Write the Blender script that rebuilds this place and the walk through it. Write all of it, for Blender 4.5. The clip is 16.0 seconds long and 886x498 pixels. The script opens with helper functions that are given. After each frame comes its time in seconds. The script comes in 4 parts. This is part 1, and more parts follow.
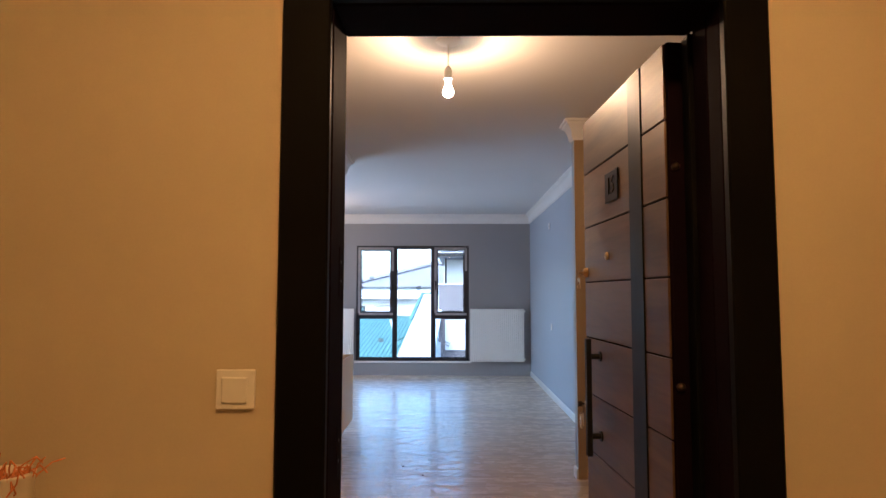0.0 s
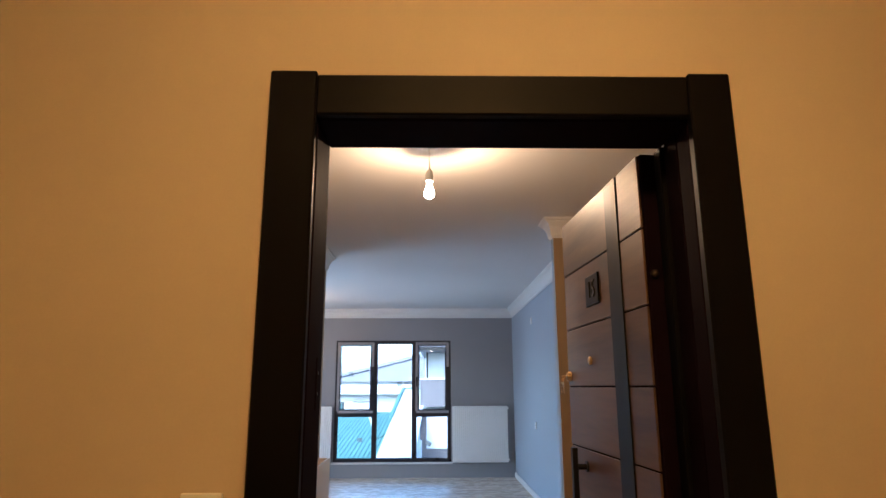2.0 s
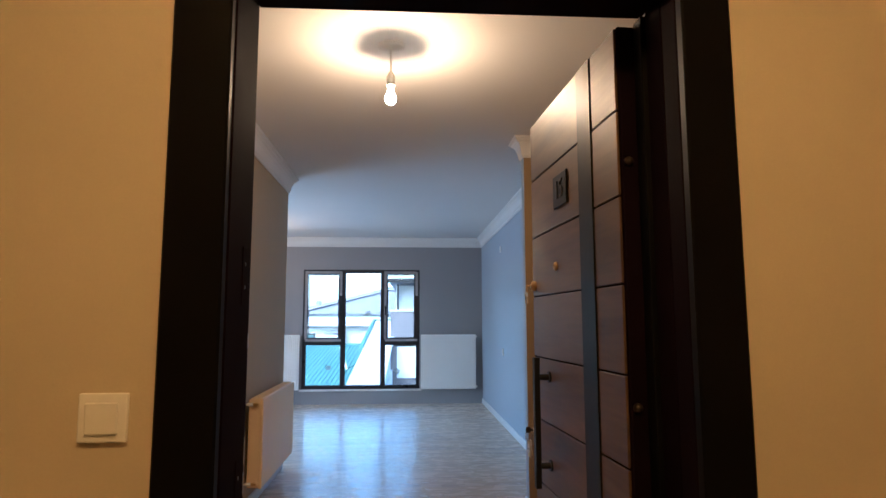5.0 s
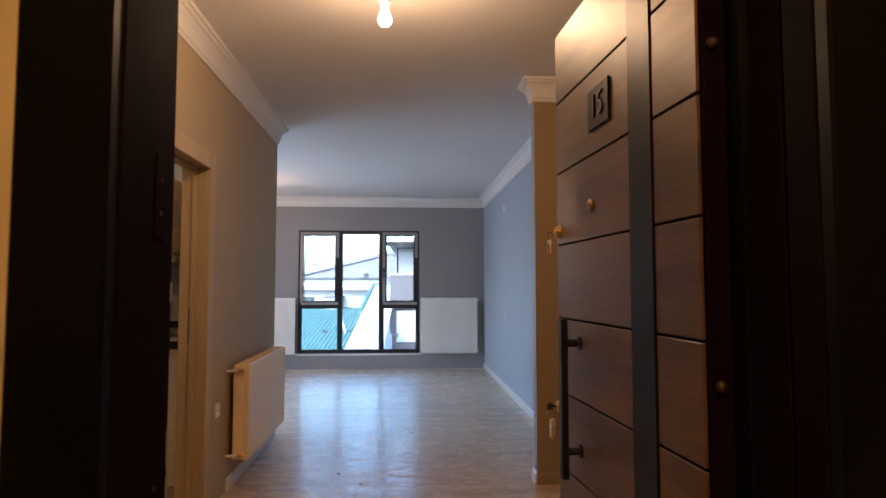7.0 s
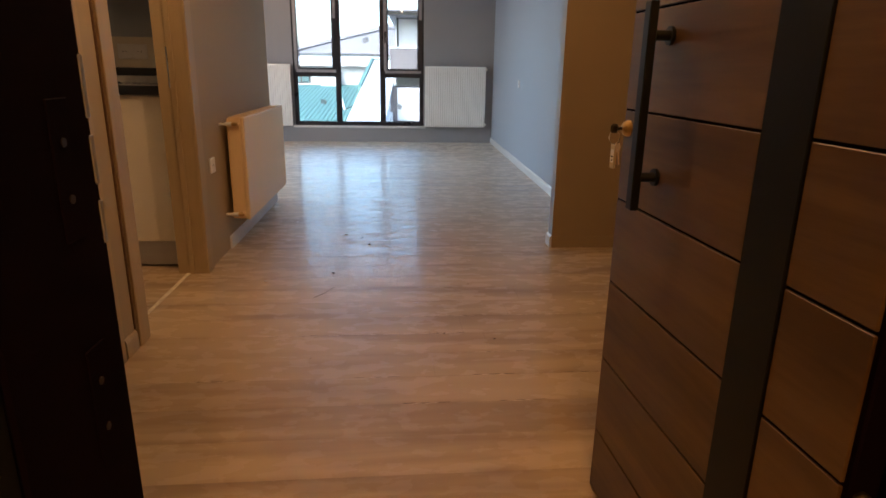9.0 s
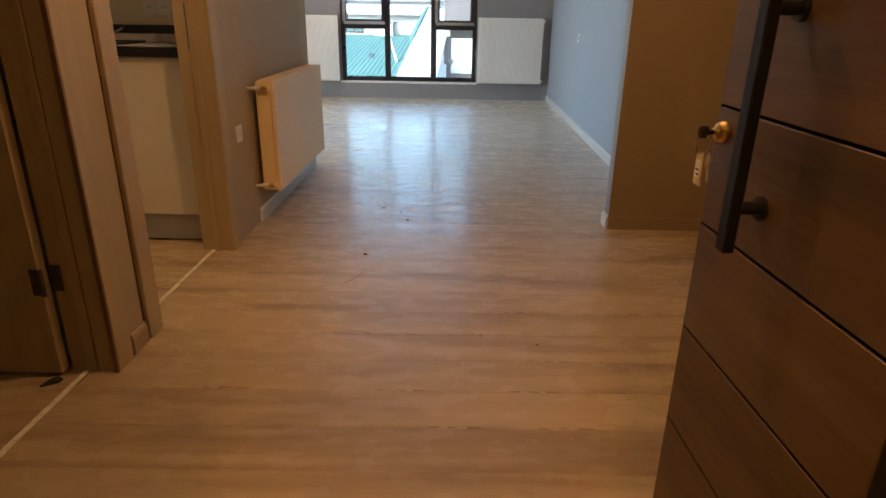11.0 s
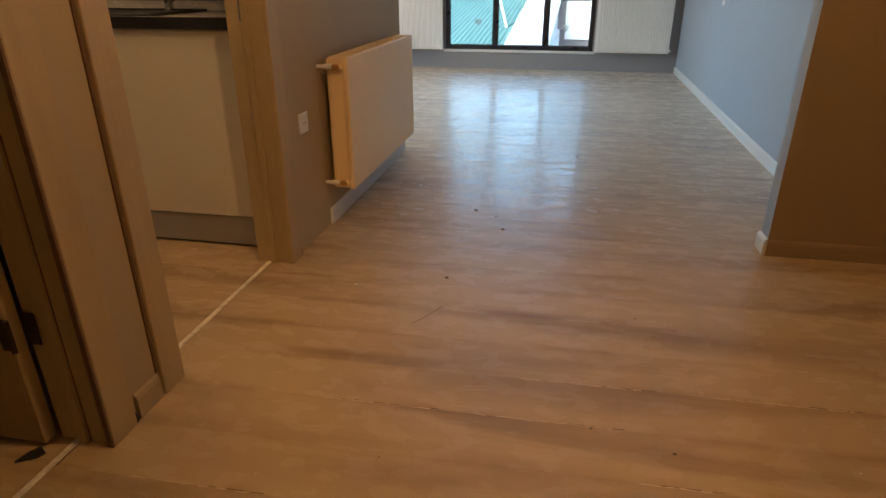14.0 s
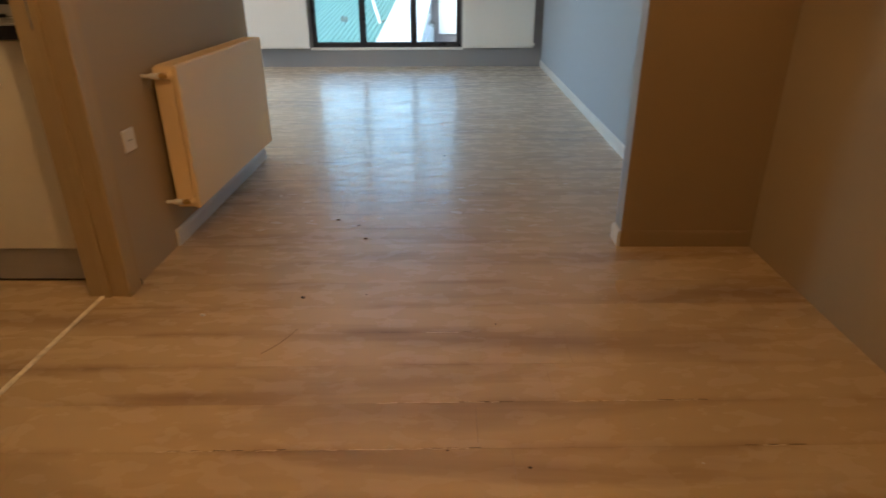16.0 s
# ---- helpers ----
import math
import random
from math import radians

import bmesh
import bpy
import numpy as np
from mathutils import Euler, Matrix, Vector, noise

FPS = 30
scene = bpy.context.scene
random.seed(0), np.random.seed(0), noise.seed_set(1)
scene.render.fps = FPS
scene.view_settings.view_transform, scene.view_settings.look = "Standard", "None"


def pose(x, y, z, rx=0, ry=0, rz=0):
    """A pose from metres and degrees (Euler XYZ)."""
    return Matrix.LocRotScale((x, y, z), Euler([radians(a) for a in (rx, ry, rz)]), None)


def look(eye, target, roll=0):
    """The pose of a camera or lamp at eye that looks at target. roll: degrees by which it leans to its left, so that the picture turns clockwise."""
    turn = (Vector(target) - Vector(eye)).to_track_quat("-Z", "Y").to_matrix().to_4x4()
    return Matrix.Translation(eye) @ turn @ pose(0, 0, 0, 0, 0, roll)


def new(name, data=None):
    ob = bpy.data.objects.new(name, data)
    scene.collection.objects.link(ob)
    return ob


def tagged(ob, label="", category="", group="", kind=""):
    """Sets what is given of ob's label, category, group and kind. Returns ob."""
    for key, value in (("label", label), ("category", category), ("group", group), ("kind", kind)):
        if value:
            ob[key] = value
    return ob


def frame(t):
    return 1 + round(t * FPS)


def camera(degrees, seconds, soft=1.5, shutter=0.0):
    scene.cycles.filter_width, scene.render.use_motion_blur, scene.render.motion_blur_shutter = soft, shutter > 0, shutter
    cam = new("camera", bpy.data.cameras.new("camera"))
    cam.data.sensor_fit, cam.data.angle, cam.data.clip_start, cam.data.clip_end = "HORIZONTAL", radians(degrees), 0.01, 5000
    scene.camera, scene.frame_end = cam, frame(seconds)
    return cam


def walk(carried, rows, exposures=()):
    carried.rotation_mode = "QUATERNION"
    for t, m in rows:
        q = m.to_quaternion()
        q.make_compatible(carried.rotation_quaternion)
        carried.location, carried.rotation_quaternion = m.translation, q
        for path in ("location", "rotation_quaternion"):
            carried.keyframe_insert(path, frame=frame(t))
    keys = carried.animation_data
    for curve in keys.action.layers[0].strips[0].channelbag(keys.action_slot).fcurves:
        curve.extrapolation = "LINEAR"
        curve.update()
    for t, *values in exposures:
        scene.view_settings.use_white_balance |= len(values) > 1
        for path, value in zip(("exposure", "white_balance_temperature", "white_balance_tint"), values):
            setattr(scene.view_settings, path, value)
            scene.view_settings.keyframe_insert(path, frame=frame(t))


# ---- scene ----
cam = camera(71.8, 16.0, 1.5, 0.4)
PATH = [
    (0, (-0.164, -1.35, 1.398), (-0.187, 0.644, 1.542), 0.1),
    (0.5, (-0.165, -1.358, 1.441), (-0.177, 0.633, 1.623), 0.0),
    (1, (-0.161, -1.352, 1.467), (-0.156, 0.624, 1.773), -0.2),
    (1.5, (-0.154, -1.347, 1.466), (-0.133, 0.611, 1.871), -0.3),
    (2, (-0.162, -1.339, 1.441), (-0.125, 0.612, 1.881), -0.2),
    (2.5, (-0.181, -1.327, 1.421), (-0.127, 0.623, 1.863), -0.1),
    (3, (-0.154, -1.291, 1.402), (-0.061, 0.663, 1.818), -0.2),
    (3.5, (-0.102, -1.213, 1.391), (0.018, 0.749, 1.764), -0.2),
    (4, (-0.063, -1.174, 1.368), (0.063, 0.797, 1.683), -0.1),
    (6.5, (-0.174, -0.91, 1.344), (-0.048, 1.08, 1.504), -0.2),
    (7, (-0.088, -0.735, 1.324), (0.039, 1.258, 1.444), -0.0),
    (7.5, (-0.078, -0.644, 1.308), (0.048, 1.351, 1.352), 0.2),
    (8, (-0.099, -0.527, 1.254), (0.025, 1.468, 1.2), 0.3),
    (8.5, (-0.143, -0.441, 1.167), (-0.015, 1.535, 0.882), 0.7),
    (9, (-0.151, -0.379, 1.108), (-0.022, 1.535, 0.541), 0.9),
    (11.5, (-0.054, 0.086, 1.165), (-0.15, 1.949, 0.445), 0.6),
    (12, (-0.018, 0.224, 1.143), (-0.158, 2.082, 0.418), 0.2),
    (12.5, (0.017, 0.366, 1.127), (-0.15, 2.225, 0.406), 0.2),
    (13, (0.017, 0.449, 1.106), (-0.236, 2.297, 0.382), 0.1),
    (13.5, (-0.063, 0.582, 1.114), (-0.385, 2.398, 0.341), 0.1),
    (14, (-0.112, 0.668, 1.142), (-0.471, 2.459, 0.328), -0.1),
    (14.5, (-0.09, 0.702, 1.135), (-0.485, 2.481, 0.311), -0.4),
    (15, (-0.04, 0.738, 1.129), (-0.445, 2.517, 0.309), -0.7),
    (15.5, (0.008, 0.78, 1.149), (-0.253, 2.583, 0.324), -0.7),
    (16, (0.033, 0.808, 1.16), (0.007, 2.628, 0.331), -0.3),
]
EXPOSURE = [(0.0, 2.95, 4900, 10), (1.5, 2.95, 4850, 10), (2.5, 2.93, 4480, 2), (4.2, 2.93, 4250, 0), (6.5, 2.90, 5100, 10), (7.0, 2.85, 5150, 10), (7.5, 2.70, 5300, 10), (8.5, 2.73, 5600, 9), (9.0, 2.90, 5800, 8), (12.0, 3.02, 5850, 2), (13.5, 2.97, 5850, 2), (16.0, 2.90, 5850, 0)]
walk(cam, [(t, look(eye, target, roll)) for t, eye, target, roll in PATH], EXPOSURE)

# ---- world, sun, lamps ----
def rgb(r, g, b):
    return (r, g, b, 1.0)


SUN_EL, SUN_ROT = 42.0, 200.0
world = bpy.data.worlds.new("overcast_sky")
scene.world = world
world.use_nodes = True
wn, wl = world.node_tree.nodes, world.node_tree.links
sky = wn.new("ShaderNodeTexSky")
sky.sky_type, sky.sun_disc = "NISHITA", False
sky.sun_elevation, sky.sun_rotation = radians(SUN_EL), radians(SUN_ROT)
sky.air_density, sky.dust_density, sky.ozone_density = 1.0, 3.0, 1.0
wn["Background"].inputs["Strength"].default_value = 0.15
wl.new(sky.outputs["Color"], wn["Background"].inputs["Color"])

sun = new("sun", bpy.data.lights.new("sun", "SUN"))
sun.data.energy, sun.data.angle, sun.data.color = 0.6, radians(25), (1.0, 0.96, 0.9)
sun.matrix_world = pose(0, 0, 20, 90 - SUN_EL, 0, -20)


# added area lamp inside the unseen west balcony door, boosting the room's daylight
day = new("balcony_fill", bpy.data.lights.new("balcony_fill", "AREA"))
day.data.shape, day.data.size, day.data.size_y = "RECTANGLE", 1.95, 2.15
day.data.energy, day.data.color = 5.3, (0.72, 0.86, 1.0)
day.matrix_world = pose(-3.585, 6.55, 1.1, 0, -90, 0)


# ---- materials ----
def material(name, base, rough=0.5, metal=0.0, var=0.06, scale=3.0, fine=60.0, bump=0.05, coat=0.0, stretch=(1, 1, 1), spec=0.5, rand=0.0, rough_var=0.1):
    """A painted or plain surface: two scales of colour change, uneven gloss and fine relief."""
    m = bpy.data.materials.new(name)
    m.use_nodes = True
    n, l = m.node_tree.nodes, m.node_tree.links
    b = n["Principled BSDF"]
    b.inputs["Metallic"].default_value = metal
    b.inputs["Coat Weight"].default_value = coat
    b.inputs["Coat Roughness"].default_value = 0.1
    b.inputs["Specular IOR Level"].default_value = spec
    co = n.new("ShaderNodeTexCoord")
    mp = n.new("ShaderNodeMapping")
    mp.inputs["Scale"].default_value = stretch
    l.new(co.outputs["Object"], mp.inputs["Vector"])
    big, small = n.new("ShaderNodeTexNoise"), n.new("ShaderNodeTexNoise")
    for node, s, d in ((big, scale, 4), (small, fine, 3)):
        node.inputs["Scale"].default_value, node.inputs["Detail"].default_value = s, d
        l.new(mp.outputs["Vector"], node.inputs["Vector"])
    add = n.new("ShaderNodeMath")
    add.operation = "MULTIPLY_ADD"
    l.new(small.outputs["Fac"], add.inputs[0])
    add.inputs[1].default_value = 0.4
    l.new(big.outputs["Fac"], add.inputs[2])
    ramp = n.new("ShaderNodeMapRange")
    ramp.inputs["From Min"].default_value, ramp.inputs["From Max"].default_value = 0.4, 1.0
    ramp.inputs["To Min"].default_value, ramp.inputs["To Max"].default_value = 1 - var, 1 + var
    l.new(add.outputs[0], ramp.inputs["Value"])
    mix = n.new("ShaderNodeVectorMath")
    mix.operation = "SCALE"
    mix.inputs[0].default_value = base[:3]
    last = ramp.outputs["Result"]
    if rand:
        oi = n.new("ShaderNodeObjectInfo")
        r2 = n.new("ShaderNodeMapRange")
        r2.inputs["To Min"].default_value, r2.inputs["To Max"].default_value = 1 - rand, 1 + rand
        l.new(oi.outputs["Random"], r2.inputs["Value"])
        mul = n.new("ShaderNodeMath")
        mul.operation = "MULTIPLY"
        l.new(last, mul.inputs[0])
        l.new(r2.outputs["Result"], mul.inputs[1])
        last = mul.outputs[0]
    l.new(last, mix.inputs["Scale"])
    l.new(mix.outputs["Vector"], b.inputs["Base Color"])
    rr = n.new("ShaderNodeMapRange")
    rr.inputs["To Min"].default_value, rr.inputs["To Max"].default_value = max(0.02, rough - rough_var), min(1, rough + rough_var)
    l.new(big.outputs["Fac"], rr.inputs["Value"])
    l.new(rr.outputs["Result"], b.inputs["Roughness"])
    if bump:
        bp = n.new("ShaderNodeBump")
        bp.inputs["Strength"].default_value, bp.inputs["Distance"].default_value = bump, 0.002
        l.new(small.outputs["Fac"], bp.inputs["Height"])
        l.new(bp.outputs["Normal"], b.inputs["Normal"])
    return m


SKEW, PIVOT = 1.3, 2.07
ROW_W, ROW_0 = 0.192, 0.342           # width of a plank row, first long joint
COSK, SINK = math.cos(radians(SKEW)), math.sin(radians(SKEW))


def wood(name, dark, mid, light, along="X", rough=0.35, grain=9.0, rand=0.12, coat=0.0, wavy=0.0, knots=0.0, spec=0.5, scuff=0.0, row=0.0):
    """Wood decor: stretched grain, broad cloudy bands and a tone for each piece."""
    m = bpy.data.materials.new(name)
    m.use_nodes = True
    n, l = m.node_tree.nodes, m.node_tree.links
    b = n["Principled BSDF"]
    b.inputs["Coat Weight"].default_value = coat
    b.inputs["Coat Roughness"].default_value = 0.12
    b.inputs["Specular IOR Level"].default_value = spec
    co, oi = n.new("ShaderNodeTexCoord"), n.new("ShaderNodeObjectInfo")
    shift = n.new("ShaderNodeVectorMath")
    shift.operation = "SCALE"
    shift.inputs[0].default_value = (7.3, 11.9, 5.1)
    l.new(oi.outputs["Random"], shift.inputs["Scale"])
    addv = n.new("ShaderNodeVectorMath")
    l.new(co.outputs["Object"], addv.inputs[0])
    l.new(shift.outputs["Vector"], addv.inputs[1])
    if row:
        # the decor runs on along each row of planks and changes from row to row
        geo, sep, div, flo = n.new("ShaderNodeNewGeometry"), n.new("ShaderNodeSeparateXYZ"), n.new("ShaderNodeMath"), n.new("ShaderNodeMath")
        ask = n.new("ShaderNodeMapping")
        ask.inputs["Rotation"].default_value = (0, 0, -radians(SKEW))
        ask.inputs["Location"].default_value = (-SINK * PIVOT, PIVOT - COSK * PIVOT, 0)
        l.new(geo.outputs["Position"], ask.inputs["Vector"])
        l.new(ask.outputs["Vector"], sep.inputs[0])
        l.new(ask.outputs["Vector"], addv.inputs[0])
        div.operation, div.inputs[1].default_value = "MULTIPLY_ADD", 1.0 / row
        div.inputs[2].default_value = -ROW_0 / row
        l.new(sep.outputs["Y"], div.inputs[0])
        flo.operation = "FLOOR"
        l.new(div.outputs[0], flo.inputs[0])
        l.new(flo.outputs[0], shift.inputs["Scale"])
        fra = n.new("ShaderNodeMath")
        fra.operation = "PINGPONG"
        fra.inputs[1].default_value = 0.5
        l.new(div.outputs[0], fra.inputs[0])
    sc = {"X": (0.09, 1, 1), "Y": (1, 0.09, 1), "Z": (1, 1, 0.09)}[along]
    mp = n.new("ShaderNodeMapping")
    mp.inputs["Scale"].default_value = sc
    l.new(addv.outputs["Vector"], mp.inputs["Vector"])
    t1, t2, t3 = (n.new("ShaderNodeTexNoise") for _ in range(3))
    for node, s, d, rgh in ((t1, grain, 5, 0.6), (t2, grain * 9, 4, 0.6), (t3, 2.2, 3, 0.5)):
        node.inputs["Scale"].default_value, node.inputs["Detail"].default_value, node.inputs["Roughness"].default_value = s, d, rgh
        l.new(mp.outputs["Vector"], node.inputs["Vector"])
    t1.inputs["Distortion"].default_value = wavy
    mix = n.new("ShaderNodeMath")
    mix.operation = "MULTIPLY_ADD"
    l.new(t2.outputs["Fac"], mix.inputs[0])
    mix.inputs[1].default_value = 0.35
    l.new(t1.outputs["Fac"], mix.inputs[2])
    mix2 = n.new("ShaderNodeMath")
    mix2.operation = "MULTIPLY_ADD"
    l.new(oi.outputs["Random"], mix2.inputs[0])
    mix2.inputs[1].default_value = rand
    l.new(mix.outputs[0], mix2.inputs[2])
    ramp = n.new("ShaderNodeValToRGB")
    e = ramp.color_ramp.elements
    if row:
        t1.inputs["Detail"].default_value, mix.inputs[1].default_value, mix.inputs[2].default_value = 2.0, 0.08, 0.0
        mix2.inputs[1].default_value = 0.0
        lift = n.new("ShaderNodeMath")
        lift.inputs[1].default_value = 0.13
        l.new(t1.outputs["Fac"], lift.inputs[0])
        l.new(lift.outputs[0], mix.inputs[2])
    e[0].position, e[0].color = 0.42, rgb(*dark)
    e[1].position, e[1].color = 0.95, rgb(*light)
    k = e.new(0.64)
    k.color = rgb(*mid)
    l.new(mix2.outputs[0], ramp.inputs["Fac"])
    last = ramp.outputs["Color"]
    if knots:
        kn = n.new("ShaderNodeTexNoise")
        kn.inputs["Scale"].default_value, kn.inputs["Detail"].default_value, kn.inputs["Distortion"].default_value = 2.9, 4, 0.4
        km = n.new("ShaderNodeMapping")
        km.inputs["Scale"].default_value = tuple(1.9 if c == 1 else 0.24 for c in sc)
        l.new(addv.outputs["Vector"], km.inputs["Vector"])
        l.new(km.outputs["Vector"], kn.inputs["Vector"])
        kr = n.new("ShaderNodeMapRange")
        kr.inputs["From Min"].default_value, kr.inputs["From Max"].default_value = 0.50, 0.74
        kr.inputs["To Min"].default_value, kr.inputs["To Max"].default_value = 0.0, knots
        l.new(kn.outputs["Fac"], kr.inputs["Value"])
        kx = n.new("ShaderNodeMixRGB")
        kx.blend_type = "MULTIPLY"
        l.new(kr.outputs["Result"], kx.inputs["Fac"])
        l.new(last, kx.inputs["Color1"])
        kx.inputs["Color2"].default_value = rgb(0.44, 0.35, 0.27)
        last = kx.outputs["Color"]
    if row:
        # grime rubbed into the long joints here and there
        gn, gr, ge, gm, gx = n.new("ShaderNodeTexNoise"), n.new("ShaderNodeMapRange"), n.new("ShaderNodeMapRange"), n.new("ShaderNodeMath"), n.new("ShaderNodeMixRGB")
        gn.inputs["Scale"].default_value, gn.inputs["Detail"].default_value = 2.6, 4.0
        l.new(geo.outputs["Position"], gn.inputs["Vector"])
        gr.inputs["From Min"].default_value, gr.inputs["From Max"].default_value = 0.46, 0.66
        l.new(gn.outputs["Fac"], gr.inputs["Value"])
        ge.inputs["From Min"].default_value, ge.inputs["From Max"].default_value = 0.14, 0.0
        l.new(fra.outputs[0], ge.inputs["Value"])
        gm.operation = "MULTIPLY"
        l.new(gr.outputs["Result"], gm.inputs[0])
        l.new(ge.outputs["Result"], gm.inputs[1])
        gx.blend_type = "MULTIPLY"
        l.new(gm.outputs[0], gx.inputs["Fac"])
        l.new(last, gx.inputs["Color1"])
        gx.inputs["Color2"].default_value = rgb(0.68, 0.60, 0.50)
        last = gx.outputs["Color"]
    l.new(last, b.inputs["Base Color"])
    rr = n.new("ShaderNodeMapRange")
    rr.inputs["To Min"].default_value, rr.inputs["To Max"].default_value = rough - 0.1, rough + 0.12
    l.new(t3.outputs["Fac"], rr.inputs["Value"])
    l.new(rr.outputs["Result"], b.inputs["Roughness"])
    bp = n.new("ShaderNodeBump")
    bp.inputs["Strength"].default_value, bp.inputs["Distance"].default_value = 0.12, 0.001
    l.new(t2.outputs["Fac"], bp.inputs["Height"])
    if row:
        bp.inputs["Strength"].default_value = 0.025
        t3.inputs["Scale"].default_value = 1.2
    if scuff:
        sm, sn, sb = n.new("ShaderNodeMapping"), n.new("ShaderNodeTexNoise"), n.new("ShaderNodeBump")
        sm.inputs["Scale"].default_value = (0.5, 1.0, 1.0)
        l.new(addv.outputs["Vector"], sm.inputs["Vector"])
        l.new(sm.outputs["Vector"], sn.inputs["Vector"])
        sn.inputs["Scale"].default_value, sn.inputs["Detail"].default_value, sn.inputs["Roughness"].default_value = 13.0, 2.5, 0.5
        sb.inputs["Strength"].default_value, sb.inputs["Distance"].default_value = scuff, 0.0012
        l.new(sn.outputs["Fac"], sb.inputs["Height"])
        l.new(bp.outputs["Normal"], sb.inputs["Normal"])
        l.new(sb.outputs["Normal"], b.inputs["Normal"])
        l.new(sb.outputs["Normal"], b.inputs["Coat Normal"])
        # dust dulls the sheen in patches
        dn, dr = n.new("ShaderNodeTexNoise"), n.new("ShaderNodeMapRange")
        dn.inputs["Scale"].default_value, dn.inputs["Detail"].default_value = 16.0, 4.0
        l.new(sm.outputs["Vector"], dn.inputs["Vector"])
        dr.inputs["From Min"].default_value, dr.inputs["From Max"].default_value = 0.40, 0.62
        dr.inputs["To Min"].default_value, dr.inputs["To Max"].default_value = 0.13, 0.36
        l.new(dn.outputs["Fac"], dr.inputs["Value"])
        l.new(dr.outputs["Result"], b.inputs["Coat Roughness"])
    else:
        l.new(bp.outputs["Normal"], b.inputs["Normal"])
    return m


def glow(name, color, strength):
    m = bpy.data.materials.new(name)
    m.use_nodes = True
    b = m.node_tree.nodes["Principled BSDF"]
    b.inputs["Base Color"].default_value = rgb(0.9, 0.88, 0.85)
    b.inputs["Emission Color"].default_value = rgb(*color)
    b.inputs["Emission Strength"].default_value = strength
    return m


def glass(name):
    m = bpy.data.materials.new(name)
    m.use_nodes = True
    n, l = m.node_tree.nodes, m.node_tree.links
    n.remove(n["Principled BSDF"])
    t, g, mx, fr = n.new("ShaderNodeBsdfTransparent"), n.new("ShaderNodeBsdfGlossy"), n.new("ShaderNodeMixShader"), n.new("ShaderNodeFresnel")
    g.inputs["Roughness"].default_value = 0.01
    t.inputs["Color"].default_value = rgb(0.93, 0.97, 0.96)
    fr.inputs["IOR"].default_value = 1.35
    l.new(fr.outputs[0], mx.inputs[0])
    l.new(t.outputs[0], mx.inputs[1])
    l.new(g.outputs[0], mx.inputs[2])
    l.new(mx.outputs[0], n["Material Output"].inputs["Surface"])
    return m




def lit_glass(name, color, strength):
    """Frosted bulb glass that glows and lets the light of its filament out."""
    m = bpy.data.materials.new(name)
    m.use_nodes = True
    n, l = m.node_tree.nodes, m.node_tree.links
    n.remove(n["Principled BSDF"])
    e, t, a = n.new("ShaderNodeEmission"), n.new("ShaderNodeBsdfTransparent"), n.new("ShaderNodeAddShader")
    e.inputs["Color"].default_value, e.inputs["Strength"].default_value = rgb(*color), strength
    t.inputs["Color"].default_value = rgb(0.95, 0.95, 0.95)
    l.new(e.outputs[0], a.inputs[0])
    l.new(t.outputs[0], a.inputs[1])
    l.new(a.outputs[0], n["Material Output"].inputs["Surface"])
    return m


BULB = lit_glass("bulb_glow", (1.0, 0.68, 0.42), 6.0)
HALLGLOW = glow("hall_lamp_glow", (1.0, 0.44, 0.10), 14.5)
HALLPAINT = material("cream_wall_paint", (0.55, 0.475, 0.325), 0.75, var=0.05, scale=1.4, fine=180, bump=0.12)
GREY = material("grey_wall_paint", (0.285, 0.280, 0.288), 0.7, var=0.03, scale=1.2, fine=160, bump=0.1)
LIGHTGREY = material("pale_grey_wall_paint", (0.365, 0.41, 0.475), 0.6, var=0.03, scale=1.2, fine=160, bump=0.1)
# next three: warm lamplight and its falloff put into the wall colours, darkest first
TAN = material("tan_wall_lamp_tint", (0.29, 0.206, 0.104), 0.7, var=0.03, scale=1.2, fine=160, bump=0.1)
EASTWARM = material("sand_wall_lamp_tint", (0.33, 0.258, 0.155), 0.7, var=0.03, scale=1.2, fine=160, bump=0.1)
BEIGE = material("beige_wall_lamp_tint", (0.405, 0.320, 0.200), 0.7, var=0.03, scale=1.2, fine=160, bump=0.1)
CEIL = material("white_ceiling_paint", (0.74, 0.73, 0.72), 0.85, var=0.025, scale=0.9, fine=120, bump=0.08)
PLASTER = material("white_plaster_moulding", (0.70, 0.69, 0.67), 0.7, var=0.03, scale=4, fine=90, bump=0.05)
SKIRT = material("white_skirting", (0.66, 0.65, 0.63), 0.4, var=0.05, scale=5, fine=70)
BLACK = material("black_brown_lacquer", (0.0026, 0.0026, 0.0032), 0.5, var=0.25, scale=5, fine=120, bump=0.06, spec=0.10)
# black steel, its purple lift is lens haze put into the colour
STEEL = material("black_sheet_steel", (0.0075, 0.0036, 0.0068), 0.7, var=0.2, scale=6, fine=150, bump=0.03, spec=0.02)
STRIP = material("dark_grey_metal_strip", (0.008, 0.007, 0.007), 0.42, 0.0, var=0.1, scale=4, fine=120, spec=0.22)
HANDLE = material("matt_black_handle", (0.008, 0.008, 0.008), 0.45, 0.3, var=0.1, bump=0.02)
LAMINATE = wood("oak_laminate", (0.41, 0.290, 0.142), (0.47, 0.337, 0.172), (0.52, 0.382, 0.204), "X", 0.48, 3.6, 0.0, 0.5, 0.9, 0.85, spec=0.8, scuff=0.7, row=ROW_W)
LAMINATE.node_tree.nodes["Principled BSDF"].inputs["Sheen Weight"].default_value = 0.30
LAMINATE.node_tree.nodes["Principled BSDF"].inputs["Sheen Roughness"].default_value = 0.35
